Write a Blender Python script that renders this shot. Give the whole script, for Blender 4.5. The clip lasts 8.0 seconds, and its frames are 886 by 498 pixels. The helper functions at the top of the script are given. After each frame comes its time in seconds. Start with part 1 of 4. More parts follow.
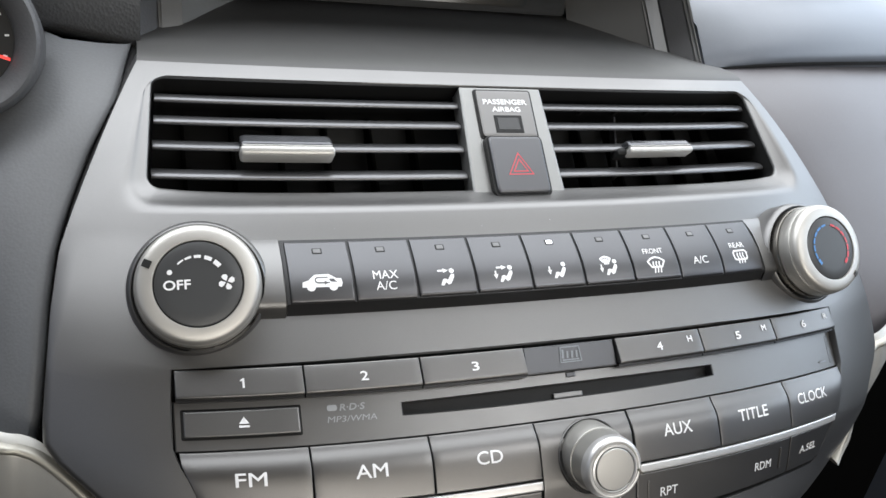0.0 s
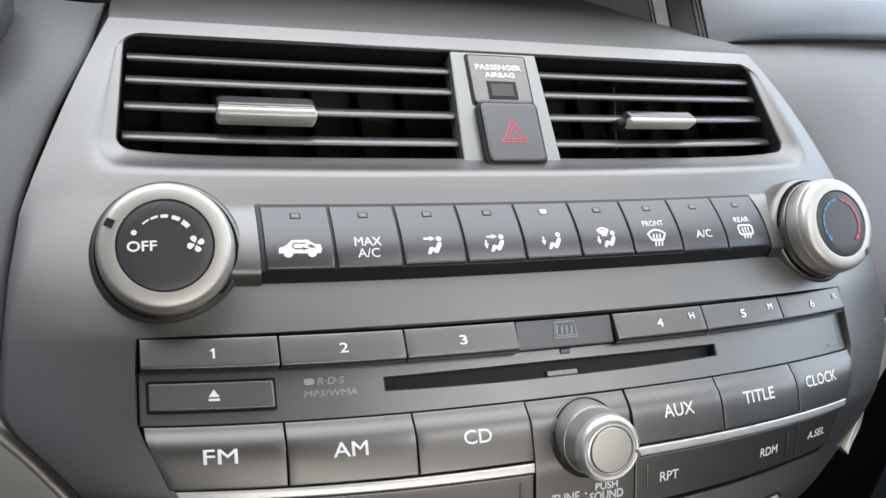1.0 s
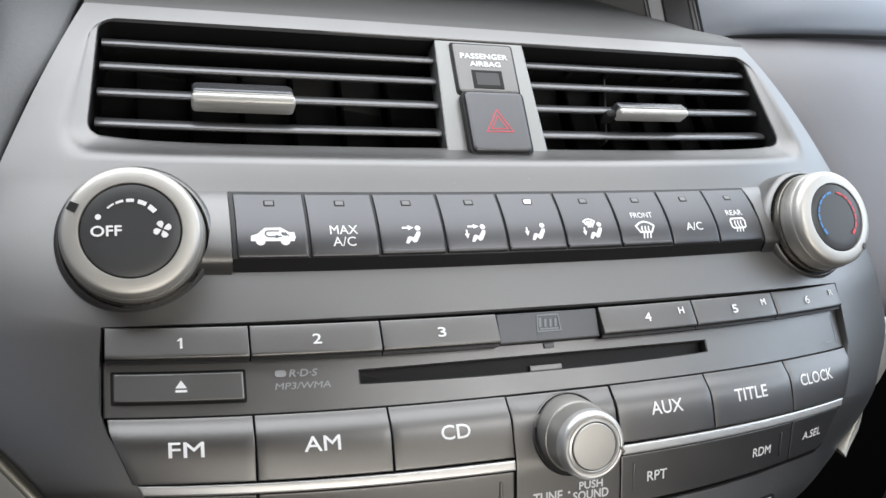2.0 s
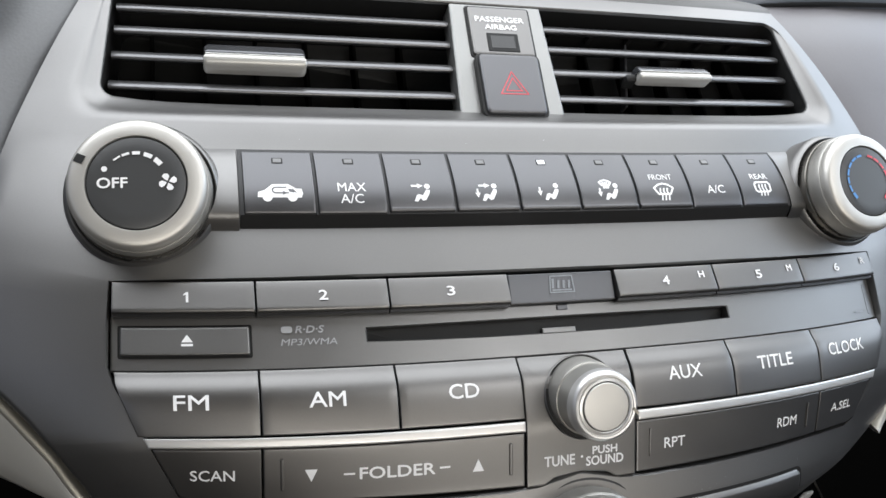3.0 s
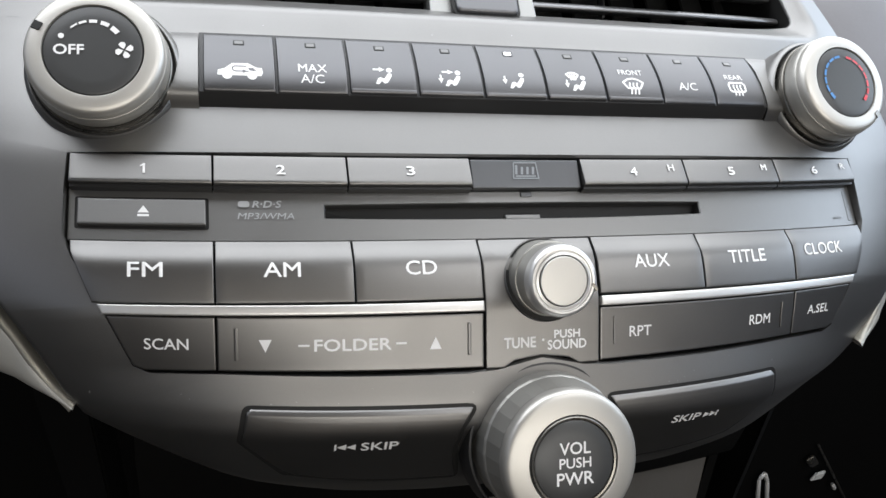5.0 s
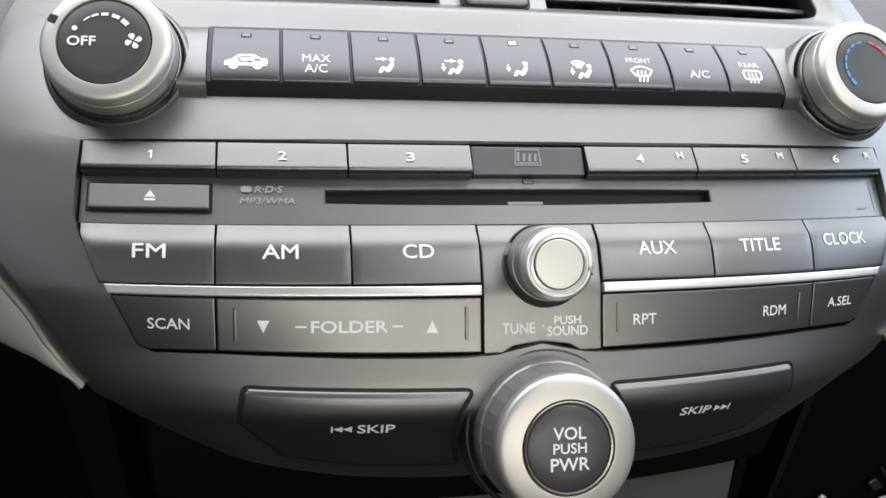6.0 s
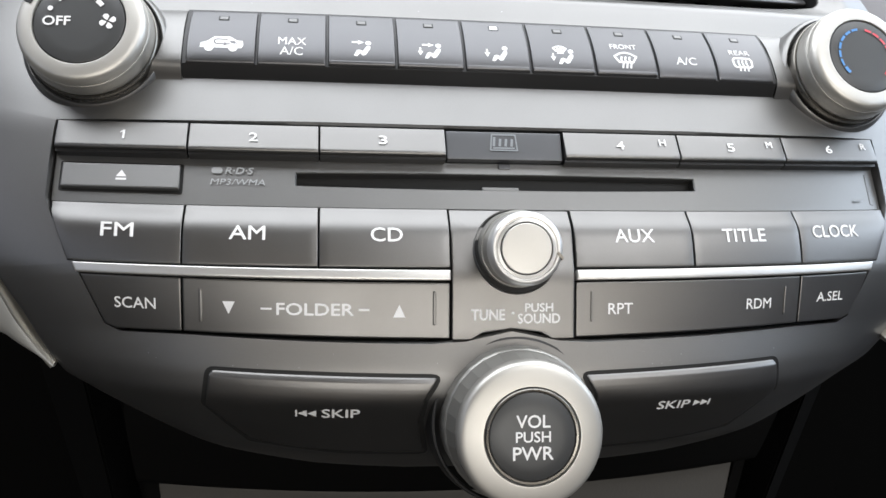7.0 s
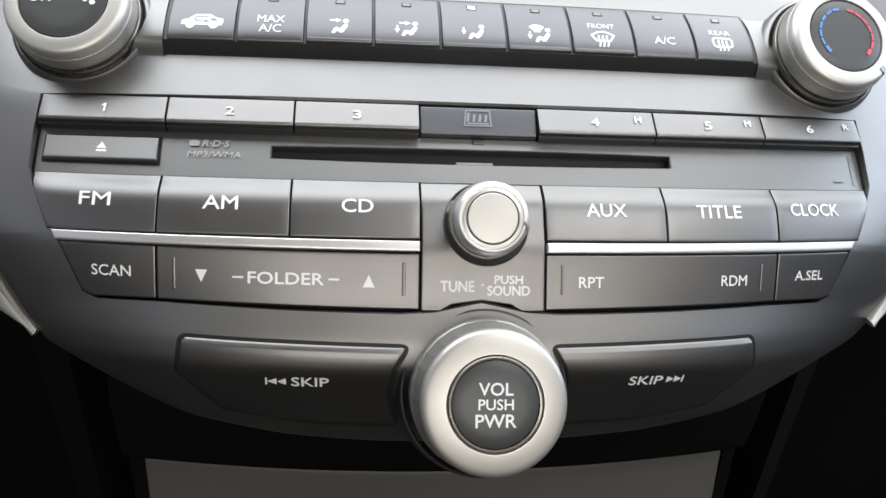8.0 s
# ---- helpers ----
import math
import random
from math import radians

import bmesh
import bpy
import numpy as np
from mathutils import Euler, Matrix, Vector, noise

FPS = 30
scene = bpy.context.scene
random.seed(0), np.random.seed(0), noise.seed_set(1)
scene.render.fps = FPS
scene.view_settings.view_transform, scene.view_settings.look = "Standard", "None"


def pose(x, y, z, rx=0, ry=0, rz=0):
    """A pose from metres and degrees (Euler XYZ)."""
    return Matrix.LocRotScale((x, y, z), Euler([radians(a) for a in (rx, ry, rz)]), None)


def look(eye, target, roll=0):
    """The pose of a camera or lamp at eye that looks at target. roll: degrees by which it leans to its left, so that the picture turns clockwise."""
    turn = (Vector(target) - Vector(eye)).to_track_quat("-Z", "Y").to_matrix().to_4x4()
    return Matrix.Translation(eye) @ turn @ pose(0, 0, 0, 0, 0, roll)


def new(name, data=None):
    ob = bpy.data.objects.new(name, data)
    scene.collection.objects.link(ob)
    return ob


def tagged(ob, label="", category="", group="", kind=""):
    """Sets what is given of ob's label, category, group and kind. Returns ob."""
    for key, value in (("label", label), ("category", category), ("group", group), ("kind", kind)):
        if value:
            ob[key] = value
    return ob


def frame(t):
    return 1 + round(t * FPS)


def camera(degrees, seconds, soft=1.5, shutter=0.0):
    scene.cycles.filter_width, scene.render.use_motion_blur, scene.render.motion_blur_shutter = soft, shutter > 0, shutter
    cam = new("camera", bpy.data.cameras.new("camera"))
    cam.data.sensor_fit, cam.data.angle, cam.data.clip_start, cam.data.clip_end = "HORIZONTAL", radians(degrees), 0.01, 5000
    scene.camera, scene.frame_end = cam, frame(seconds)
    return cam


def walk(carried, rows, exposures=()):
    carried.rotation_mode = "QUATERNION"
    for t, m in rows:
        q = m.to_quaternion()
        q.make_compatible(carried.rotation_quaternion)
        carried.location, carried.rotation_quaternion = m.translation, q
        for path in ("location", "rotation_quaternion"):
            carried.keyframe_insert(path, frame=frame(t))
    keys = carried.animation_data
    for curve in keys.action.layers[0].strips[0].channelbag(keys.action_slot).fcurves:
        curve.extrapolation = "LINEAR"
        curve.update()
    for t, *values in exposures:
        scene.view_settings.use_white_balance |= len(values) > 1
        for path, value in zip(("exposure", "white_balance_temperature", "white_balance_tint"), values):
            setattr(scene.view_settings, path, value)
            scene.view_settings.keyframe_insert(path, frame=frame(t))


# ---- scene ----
cam = camera(58.9, 8.0)
# seconds, eye in metres, yaw, pitch and roll in degrees
PATH = [
    (0, -0.14230, -0.21277, 0.85587, -23.156, -26.457, 7.837),
    (0.5, -0.13803, -0.21013, 0.84606, -23.287, -26.430, 7.979),
    (1, -0.13230, -0.20668, 0.83795, -22.934, -26.144, 8.108),
    (1.2, -0.12845, -0.20583, 0.83415, -22.915, -25.832, 7.987),
    (2.3, -0.11765, -0.20669, 0.82783, -21.583, -25.314, 7.699),
    (2.5, -0.11427, -0.20872, 0.82522, -20.927, -25.217, 7.278),
    (3, -0.11103, -0.21208, 0.81599, -18.952, -25.543, 6.568),
    (3.5, -0.10881, -0.21628, 0.80764, -18.219, -25.709, 6.013),
    (4, -0.10590, -0.22062, 0.79828, -19.137, -25.278, 6.529),
    (4.5, -0.10057, -0.22662, 0.78885, -18.996, -25.535, 7.002),
    (4.7, -0.09767, -0.22960, 0.78407, -18.346, -25.347, 6.638),
    (5.8, -0.07834, -0.24176, 0.77707, -12.920, -23.827, 4.386),
    (6, -0.07413, -0.24330, 0.77239, -11.804, -23.673, 3.920),
    (6.5, -0.06135, -0.24421, 0.76867, -10.046, -23.519, 3.497),
    (7, -0.05430, -0.24620, 0.76523, -9.005, -23.145, 3.716),
    (7.5, -0.04743, -0.25028, 0.75892, -7.831, -22.523, 4.224),
    (8, -0.03733, -0.25497, 0.75519, -6.741, -22.217, 3.346),
]
walk(cam, [(t, pose(x, y, z, 90 + pitch, 0, yaw) @ pose(0, 0, 0, 0, 0, roll)) for t, x, y, z, yaw, pitch, roll in PATH], [(0, 0.06), (2, 0.03), (3, 0.05), (4.5, 0.12), (6, 0.25), (7, 0.33), (8, 0.40)])

# ---------------------------------------------------------------- light
world = bpy.data.worlds.new("sky")
scene.world = world
world.use_nodes = True
wn = world.node_tree
sky = wn.nodes.new("ShaderNodeTexSky")
sky.sky_type, sky.sun_disc, sky.sun_elevation, sky.sun_rotation = "NISHITA", False, radians(48), radians(230)
wn.links.new(sky.outputs[0], wn.nodes["Background"].inputs[0])
wn.nodes["Background"].inputs[1].default_value = 0.06


def window_light(name, eye, target, wide, high, watts, colour):
    data = bpy.data.lights.new(name, "AREA")
    data.shape, data.size, data.size_y, data.energy, data.color = "RECTANGLE", wide, high, watts, colour
    ob = new(name, data)
    ob.matrix_world = look(eye, target)
    return ob


window_light("sky_through_windscreen", (0.0, 0.39, 1.075), (0.0, 0.19, 0.455), 1.14, 1.06, 14.2, (0.945, 0.975, 1.0))
# added overhead lamp, right of centre; no roof window is known here
window_light("added_roof_light", (0.30, -0.47, 1.195), (0.30, -0.47, 0.5), 0.50, 0.34, 2.2, (0.99, 0.985, 0.97))
window_light("sky_through_right_window", (0.70, 0.05, 1.00), (0.0, 0.0, 0.72), 0.9, 0.28, 3.1, (0.76, 0.87, 1.0))
window_light("sky_through_left_window", (-0.70, 0.05, 1.00), (0.0, 0.0, 0.72), 0.9, 0.28, 0.2, (1.0, 0.90, 0.78))
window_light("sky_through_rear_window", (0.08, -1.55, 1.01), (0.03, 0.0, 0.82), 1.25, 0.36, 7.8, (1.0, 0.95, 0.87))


# ---------------------------------------------------------------- materials
def material(name, colour, rough=0.5, metal=0.0, grain=0.0, grain_size=900.0, tint=0.06, blotch=25.0, relief=0.0, relief_size=900.0, spread=0.0, spec=0.5):
    """grain: fine mottling of the colour; blotch: broad uneven wear; relief: fine bump in metres; spread: change from piece to piece."""
    m = bpy.data.materials.new(name)
    m.use_nodes = True
    t = m.node_tree
    b = t.nodes["Principled BSDF"]
    b.inputs["Roughness"].default_value, b.inputs["Metallic"].default_value = rough, metal
    b.inputs["Specular IOR Level"].default_value = spec
    where = t.nodes.new("ShaderNodeTexCoord").outputs["Object"]

    def noise_at(scale, detail):
        n = t.nodes.new("ShaderNodeTexNoise")
        n.inputs["Scale"].default_value, n.inputs["Detail"].default_value = scale, detail
        t.links.new(where, n.inputs["Vector"])
        return n.outputs["Fac"]

    def ranged(value, low, high):
        r = t.nodes.new("ShaderNodeMapRange")
        r.inputs["To Min"].default_value, r.inputs["To Max"].default_value = low, high
        t.links.new(value, r.inputs["Value"])
        return r.outputs[0]

    def times(a, c):
        n = t.nodes.new("ShaderNodeMath")
        n.operation = "MULTIPLY"
        t.links.new(a, n.inputs[0])
        t.links.new(c, n.inputs[1])
        return n.outputs[0]

    shade = times(ranged(noise_at(blotch, 4), 1 - tint, 1 + tint), ranged(noise_at(grain_size, 2), 1 - grain, 1 + grain))
    if spread:
        info = t.nodes.new("ShaderNodeObjectInfo")
        shade = times(shade, ranged(info.outputs["Random"], 1 - spread, 1 + spread))
    mix = t.nodes.new("ShaderNodeMix")
    mix.data_type, mix.blend_type = "RGBA", "MULTIPLY"
    mix.inputs["Factor"].default_value = 1.0
    mix.inputs["A"].default_value = (*colour, 1)
    t.links.new(shade, mix.inputs["B"])
    t.links.new(mix.outputs["Result"], b.inputs["Base Color"])
    t.links.new(ranged(noise_at(blotch * 3, 5), rough - 0.05, rough + 0.05), b.inputs["Roughness"])
    if relief:
        bump = t.nodes.new("ShaderNodeBump")
        bump.inputs["Distance"].default_value = relief
        v = t.nodes.new("ShaderNodeTexVoronoi")
        v.inputs["Scale"].default_value = relief_size
        t.links.new(where, v.inputs["Vector"])
        t.links.new(v.outputs["Distance"], bump.inputs["Height"])
        t.links.new(bump.outputs[0], b.inputs["Normal"])
    return m


def glow(name, colour, strength):
    m = material(name, colour, 0.4)
    b = m.node_tree.nodes["Principled BSDF"]
    b.inputs["Emission Color"].default_value, b.inputs["Emission Strength"].default_value = (*colour, 1), strength
    return m


SILVER = material("silver_grey_plastic", (0.220, 0.217, 0.214), 0.42, 0.97, 0.05, 2600, 0.03, 18)
POST = material("pale_silver_plastic", (0.28, 0.28, 0.273), 0.44, 0.8, 0.05, 2600, 0.03, 18)
BUTTON = material("charcoal_button_plastic", (0.120, 0.120, 0.125), 0.37, 0.9, 0.05, 2400, 0.04, 22, 0, spread=0.03)
RADIO = material("dark_grey_radio_plastic", (0.186, 0.182, 0.178), 0.38, 0.96, 0.05, 2400, 0.04, 22, 0, spread=0.03)
STRIP = material("grey_radio_strip_plastic", (0.212, 0.21, 0.207), 0.41, 0.95, 0.04, 2400, 0.03, 20)
PLATE = material("dim_grey_logo_plate", (0.10, 0.102, 0.108), 0.40, 0.85, 0.04, 2400, 0.03, 20)
BLACK = material("black_plastic", (0.015, 0.015, 0.015), 0.5, 0, 0.1, 1500, 0.1, 30, spec=0.25)
SLAT = material("dark_grey_slat_plastic", (0.17, 0.17, 0.175), 0.31, 0.75, 0.04, 2000, 0.05, 30)
# glossy metal, coloured dark as if it mirrored the display hood
TABMIRROR = material("tab_chrome_with_dark_reflection", (0.11, 0.112, 0.12), 0.2, 0.7, 0.02, 1800, 0.04, 30)
# dark tone that carries the shade under buttons and in gaps
SHADEGREY = material("dark_plastic_with_shade", (0.03, 0.03, 0.031), 0.42, 0.4, 0.05, 2200, 0.05, 30)
CAP = material("dark_knob_cap_plastic", (0.045, 0.046, 0.047), 0.38, 0, 0.05, 2200, 0.05, 40)
METAL = material("satin_silver_knob_metal", (0.52, 0.505, 0.475), 0.43, 0.74, 0.02, 3000, 0.04, 40)
SKIRT = material("satin_grey_knob_skirt", (0.42, 0.41, 0.385), 0.42, 0.8, 0.02, 3000, 0.04, 40)
BRIGHT = material("bright_silver_trim", (0.66, 0.655, 0.645), 0.36, 0.75, 0.02, 3000, 0.04, 40)
COLLAR = material("grey_metal_collar", (0.20, 0.19, 0.172), 0.28, 0.9, 0.03, 2600, 0.05, 40)
WHITE = material("white_print", (0.80, 0.80, 0.805), 0.5, 0, 0.03, 2000, 0.03, 60)
FAINT = material("grey_print", (0.39, 0.40, 0.41), 0.5, 0, 0.05, 2000, 0.03, 60)
TRIM = material("olive_grey_satin_trim", (0.46, 0.455, 0.43), 0.42, 0.4, 0.04, 2000, 0.04, 20)
EDGE = material("satin_cream_edge_trim", (0.40, 0.385, 0.34), 0.42, 0.7, 0.03, 2000, 0.04, 40)
ZINC = material("bright_zinc_metal", (0.75, 0.75, 0.74), 0.35, 0.3, 0.04, 900, 0.1, 60)
LOGO = material("dim_blue_grey_print", (0.22, 0.235, 0.25), 0.5, 0, 0.05, 2000, 0.03, 60)
RED = material("red_print", (0.60, 0.06, 0.08), 0.5, 0, 0.03, 2000, 0.03, 60)
BLUE = material("blue_print", (0.07, 0.23, 0.52), 0.5, 0, 0.03, 2000, 0.03, 60)
LENS = material("dark_indicator_lens", (0.02, 0.02, 0.02), 0.15, 0, 0.02, 2000, 0.03, 60)
LAMP_OFF = material("clear_indicator_lens", (0.16, 0.16, 0.16), 0.25, 0, 0.02, 2000, 0.03, 60)
LAMP_ON = glow("lit_indicator_lens", (0.95, 0.97, 1.0), 1.2)
LEATHER = material("grained_grey_dashboard_vinyl", (0.142, 0.147, 0.154), 0.46, 0, 0.10, 900, 0.06, 14, 0.00006, 900)
DARKVINYL = material("grained_charcoal_vinyl", (0.080, 0.082, 0.086), 0.48, 0, 0.12, 700, 0.06, 14, 0.00022, 800)
BLUEGREY = material("smooth_blue_grey_dashboard_vinyl", (0.120, 0.114, 0.120), 0.40, 0, 0.05, 900, 0.05, 10, 0.000008, 900)
# the blue of the reflected sky is mixed into this pad's colour
PADSKY = material("sky_tinted_pad_vinyl", (0.104, 0.115, 0.135), 0.38, 0, 0.05, 900, 0.05, 10, 0.000008, 900)
TRAYGREY = material("grey_compartment_plastic", (0.080, 0.076, 0.071), 0.42, 0, 0.08, 900, 0.06, 15, 0.00004, 900)
GLASS = material("display_glass", (0.02, 0.025, 0.03), 0.08, 0, 0.0, 900, 0.02, 10)
TABSILVER = material("satin_silver_tab", (0.52, 0.51, 0.485), 0.34, 0.45, 0.02, 3000, 0.04, 40)
CARPET = material("black_carpet", (0.008, 0.008, 0.008), 0.95, 0, 0.4, 800, 0.2, 12, 0.002, 400)
HOODGREY = material("smooth_dark_grey_hood_plastic", (0.085, 0.086, 0.090), 0.5, 0, 0.05, 900, 0.05, 12, 0.00008, 900)
HOODLIGHT = material("satin_grey_hood_plastic", (0.19, 0.19, 0.19), 0.5, 0.2, 0.05, 2600, 0.03, 18)
HEADLINER = material("beige_grey_headliner_cloth", (0.30, 0.235, 0.155), 0.95, 0, 0.08, 700, 0.04, 8, 0.0005, 700)
# near-black: the deep shade of footwell, vents and cabin is in the colour
SHADEBLACK = material("near_black_shaded_trim", (0.004, 0.004, 0.004), 0.85, 0, 0.1, 500, 0.08, 8, spec=0.05)
# the bezel's silver with the display hood's shade put into its colour
SHELFSHADE = material("shaded_silver_shelf_plastic", (0.090, 0.089, 0.087), 0.55, 0.35, 0.05, 2600, 0.03, 18)
# one unseen door trim in two tones: shaded left, sky-tinted right
DOORSHADE = material("shaded_door_trim", (0.055, 0.055, 0.057), 0.6, 0, 0.08, 600, 0.06, 10)
DOORSKY = material("sky_tinted_door_trim", (0.082, 0.094, 0.118), 0.6, 0, 0.08, 600, 0.06, 10)
KNOBCAP = material("brushed_silver_knob_cap", (0.52, 0.51, 0.49), 0.45, 0.85, 0.03, 3000, 0.04, 40)
SEAT = material("tan_brown_cabin_leather", (0.30, 0.165, 0.075), 0.5, 0, 0.1, 600, 0.08, 10, 0.0005, 500)

# ---------------------------------------------------------------- the face of the centre stack, in millimetres
# side view of the face along its middle, from its foot upwards: y and z
FOOT_TO_TOP = [(-12, 552), (-24, 572), (-36.5, 592), (-47.9, 610), (-53.7, 633.5), (-51.6, 640.3), (-46, 650), (-39.2, 666.5), (-25, 683), (-7.4, 702.5), (7.3, 714.9), (27, 732), (34, 738.5), (48, 752)]


def face_table():
    p = np.array(FOOT_TO_TOP, float)
    arc = np.r_[0, np.cumsum(np.hypot(*np.diff(p, axis=0).T))]
    arc -= arc[9]
    v = np.arange(-162, 68.01, 0.5)
    k = np.arange(-9, 9.01, 1.0)
    w = np.exp(-((k / 1.5) ** 2) / 2)
    w /= w.sum()
    y = sum(b * np.interp(v + a, arc, p[:, 0]) for a, b in zip(k, w))
    z = sum(b * np.interp(v + a, arc, p[:, 1]) for a, b in zip(k, w))
    dy, dz = np.gradient(y, v), np.gradient(z, v)
    n = np.hypot(dy, dz)
    return v, y, z, -dz / n, dy / n


FV, FY, FZ, FNY, FNZ = face_table()


BOW_V = np.arange(-170, 90.01, 1.0)
BOW = np.interp(BOW_V, [-130, -105, -90, -76, -64, -40, -10, 20, 60], [56, 38, 29, 22, 16.5, 11.5, 9.6, 8.2, 10])
BOW = sum(np.interp(BOW_V + k, BOW_V, BOW) * math.exp(-((k / 8) ** 2) / 2) for k in range(-20, 21)) / sum(math.exp(-((k / 8) ** 2) / 2) for k in range(-20, 21))


def bow(u, v):
    return float(np.interp(v, BOW_V, BOW)) * (abs(u) / 130) ** float(np.interp(v, [-95, -66], [3.4, 2.5])) + 4.0 * (max(0.0, abs(u) - 128) / 46) ** 2


def face(u, v, h=0.0):
    """Across, up along and out from the face, in millimetres; gives a place in metres."""
    b = bow(u, v)
    y, z, ny, nz = (float(np.interp(v, FV, a)) for a in (FY, FZ, FNY, FNZ))
    return Vector((u, y + h * ny + b, z + h * nz - 0.25 * b)) * 0.001


def vent(u, q, d=0.0):
    """Across, up and out from the plane of the air vents."""
    b = 11 * (abs(u) / 138) ** 3
    return Vector((u, 50.8 + 0.726 * q - 0.687 * d + b, 740 + 0.687 * q + 0.726 * d - 0.2 * b)) * 0.001


def flat_frame(centre, axis):
    """Maps the face of a knob: across, up, and out along its axis, from the middle of its cap."""
    ez = Vector(axis).normalized()
    ex = Vector((1, 0, 0))
    ex = (ex - ez * ex.dot(ez)).normalized()
    ey = ez.cross(ex)
    c = Vector(centre)
    return lambda u, v, h=0.0: (c + ex * u + ey * v + ez * h) * 0.001


# ---------------------------------------------------------------- builders
def mesh_of(name, verts, faces, mat, parent=None, label="", angle=35.0, smooth=True):
    me = bpy.data.meshes.new(name)
    me.from_pydata([tuple(p) for p in verts], [], faces)
    me.materials.append(mat)
    me.update()
    if smooth:
        me.polygons.foreach_set("use_smooth", [True] * len(me.polygons))
        me.set_sharp_from_angle(angle=radians(angle))
    ob = new(name, me)
    if parent:
        ob.parent = parent
    if label:
        ob["label"] = label
    return ob


def thing(name, label, category, group="", kind=""):
    ob = new(name)
    ob.empty_display_size = 0.01
    return tagged(ob, label, category, group, kind)


def rounded(pts, r=1.0, step=4.0):
    """A closed outline with rounded corners, points every step at most, going anticlockwise."""
    out, n = [], len(pts)
    r = r if isinstance(r, (list, tuple)) else [r] * n
    for i in range(n):
        a, p, b = (Vector((*pts[(i + k) % n], 0)) for k in (-1, 0, 1))
        ia, ib = (a - p), (b - p)
        la, lb = ia.length, ib.length
        ia, ib = ia / la, ib / lb
        half = math.acos(max(-1, min(1, ia.dot(ib)))) / 2
        cut = min(r[i] / max(math.tan(half), 0.05), la * 0.45, lb * 0.45)
        s, e = p + ia * cut, p + ib * cut
        for k in range(5):
            f = k / 4
            out.append(s * (1 - f) ** 2 + p * 2 * f * (1 - f) + e * f * f)
    full = []
    for i, p in enumerate(out):
        q = out[(i + 1) % len(out)]
        m = max(1, math.ceil((q - p).length / step))
        full += [p.lerp(q, k / m) for k in range(m)]
    return [(p.x, p.y) for p in full]


def ringed(pts, r, step, offsets):
    """The same rounded outline at several insets, with equally many points each."""
    n = len(pts)
    radii = r if isinstance(r, (list, tuple)) else [r] * n

    def offset(d):
        out = []
        for i in range(n):
            a, p, b = (Vector(pts[(i + k) % n]) for k in (-1, 0, 1))
            e, f = (p - a).normalized(), (b - p).normalized()
            m = Vector((-e.y - f.y, e.x + f.x))
            m = m / max(m.length, 1e-6)
            out.append(p + m * d / max(m.dot(Vector((-e.y, e.x))), 0.3))
        return out

    def corners(q, rr):
        out = []
        for i in range(n):
            a, p, b = q[i - 1], q[i], q[(i + 1) % n]
            ia, ib = a - p, b - p
            la, lb = max(ia.length, 1e-5), max(ib.length, 1e-5)
            ia, ib = ia / la, ib / lb
            half = math.acos(max(-1, min(1, ia.dot(ib)))) / 2
            cut = min(rr[i] / max(math.tan(half), 0.05), la * 0.45, lb * 0.45)
            s, e = p + ia * cut, p + ib * cut
            out += [s * (1 - k / 4) ** 2 + p * 2 * (k / 4) * (1 - k / 4) + e * (k / 4) ** 2 for k in range(5)]
        return out

    base = corners(offset(0), radii)
    counts = [max(1, math.ceil((base[(i + 1) % len(base)] - p).length / step)) for i, p in enumerate(base)]
    rings = []
    for d in offsets:
        c = corners(offset(d), [max(x - d, 0.05) for x in radii])
        rings.append([tuple(p.lerp(c[(i + 1) % len(c)], k / counts[i])) for i, p in enumerate(c) for k in range(counts[i])])
    return rings


def stack(name, rings, mat, parent=None, label="", cap=True, angle=35.0):
    """A skin through rings of equally many places; the last one closed by a point in its middle."""
    n = len(rings[0])
    verts = [p for ring in rings for p in ring]
    faces = [(k * n + i, k * n + (i + 1) % n, (k + 1) * n + (i + 1) % n, (k + 1) * n + i) for k in range(len(rings) - 1) for i in range(n)]
    if cap:
        mid = sum(rings[-1], Vector()) / n
        verts.append(mid)
        base = (len(rings) - 1) * n
        faces += [(base + i, base + (i + 1) % n, len(verts) - 1) for i in range(n)]
    return mesh_of(name, verts, faces, mat, parent, label, angle)


def pad(name, pts, r, levels, mat, parent=None, label="", to=face, rise=None, fill=6, step=4.0):
    """A raised plate: its outline, the corners' radius, and rows of inset and height from its foot to its top."""
    room = 0.4 * min(max(c) - min(c) for c in zip(*pts))
    levels = [(min(d, room), h) for d, h in levels]
    levels.append((min(levels[-1][0] + 0.3, room * 1.1), levels[-1][1]))
    rings = []
    for (d, h), p in zip(levels, ringed(pts, r, step, [d for d, h in levels])):
        rings.append([to(u, v, h + (rise(u, v) if rise else 0)) for u, v in p])
    cu, cv = (sum(c) / len(p) for c in zip(*p))
    for k in range(1, fill):
        f = 1 - k / fill
        rings.append([to(cu + (u - cu) * f, cv + (v - cv) * f, h + (rise(cu + (u - cu) * f, cv + (v - cv) * f) if rise else 0)) for u, v in p])
    cap_point = to(cu, cv, h + (rise(cu, cv) if rise else 0))
    ob = stack(name, rings, mat, parent, label)
    ob.data.vertices[len(ob.data.vertices) - 1].co = cap_point
    return ob


def eased(v, xs, ys, w=1.2):
    """Reads a table with its corners rounded off."""
    return sum(float(np.interp(v + w * k / 4, xs, ys)) for k in range(-4, 5)) / 9


def rect(u0, v0, u1, v1):
    return [(u0, v0), (u1, v0), (u1, v1), (u0, v1)]


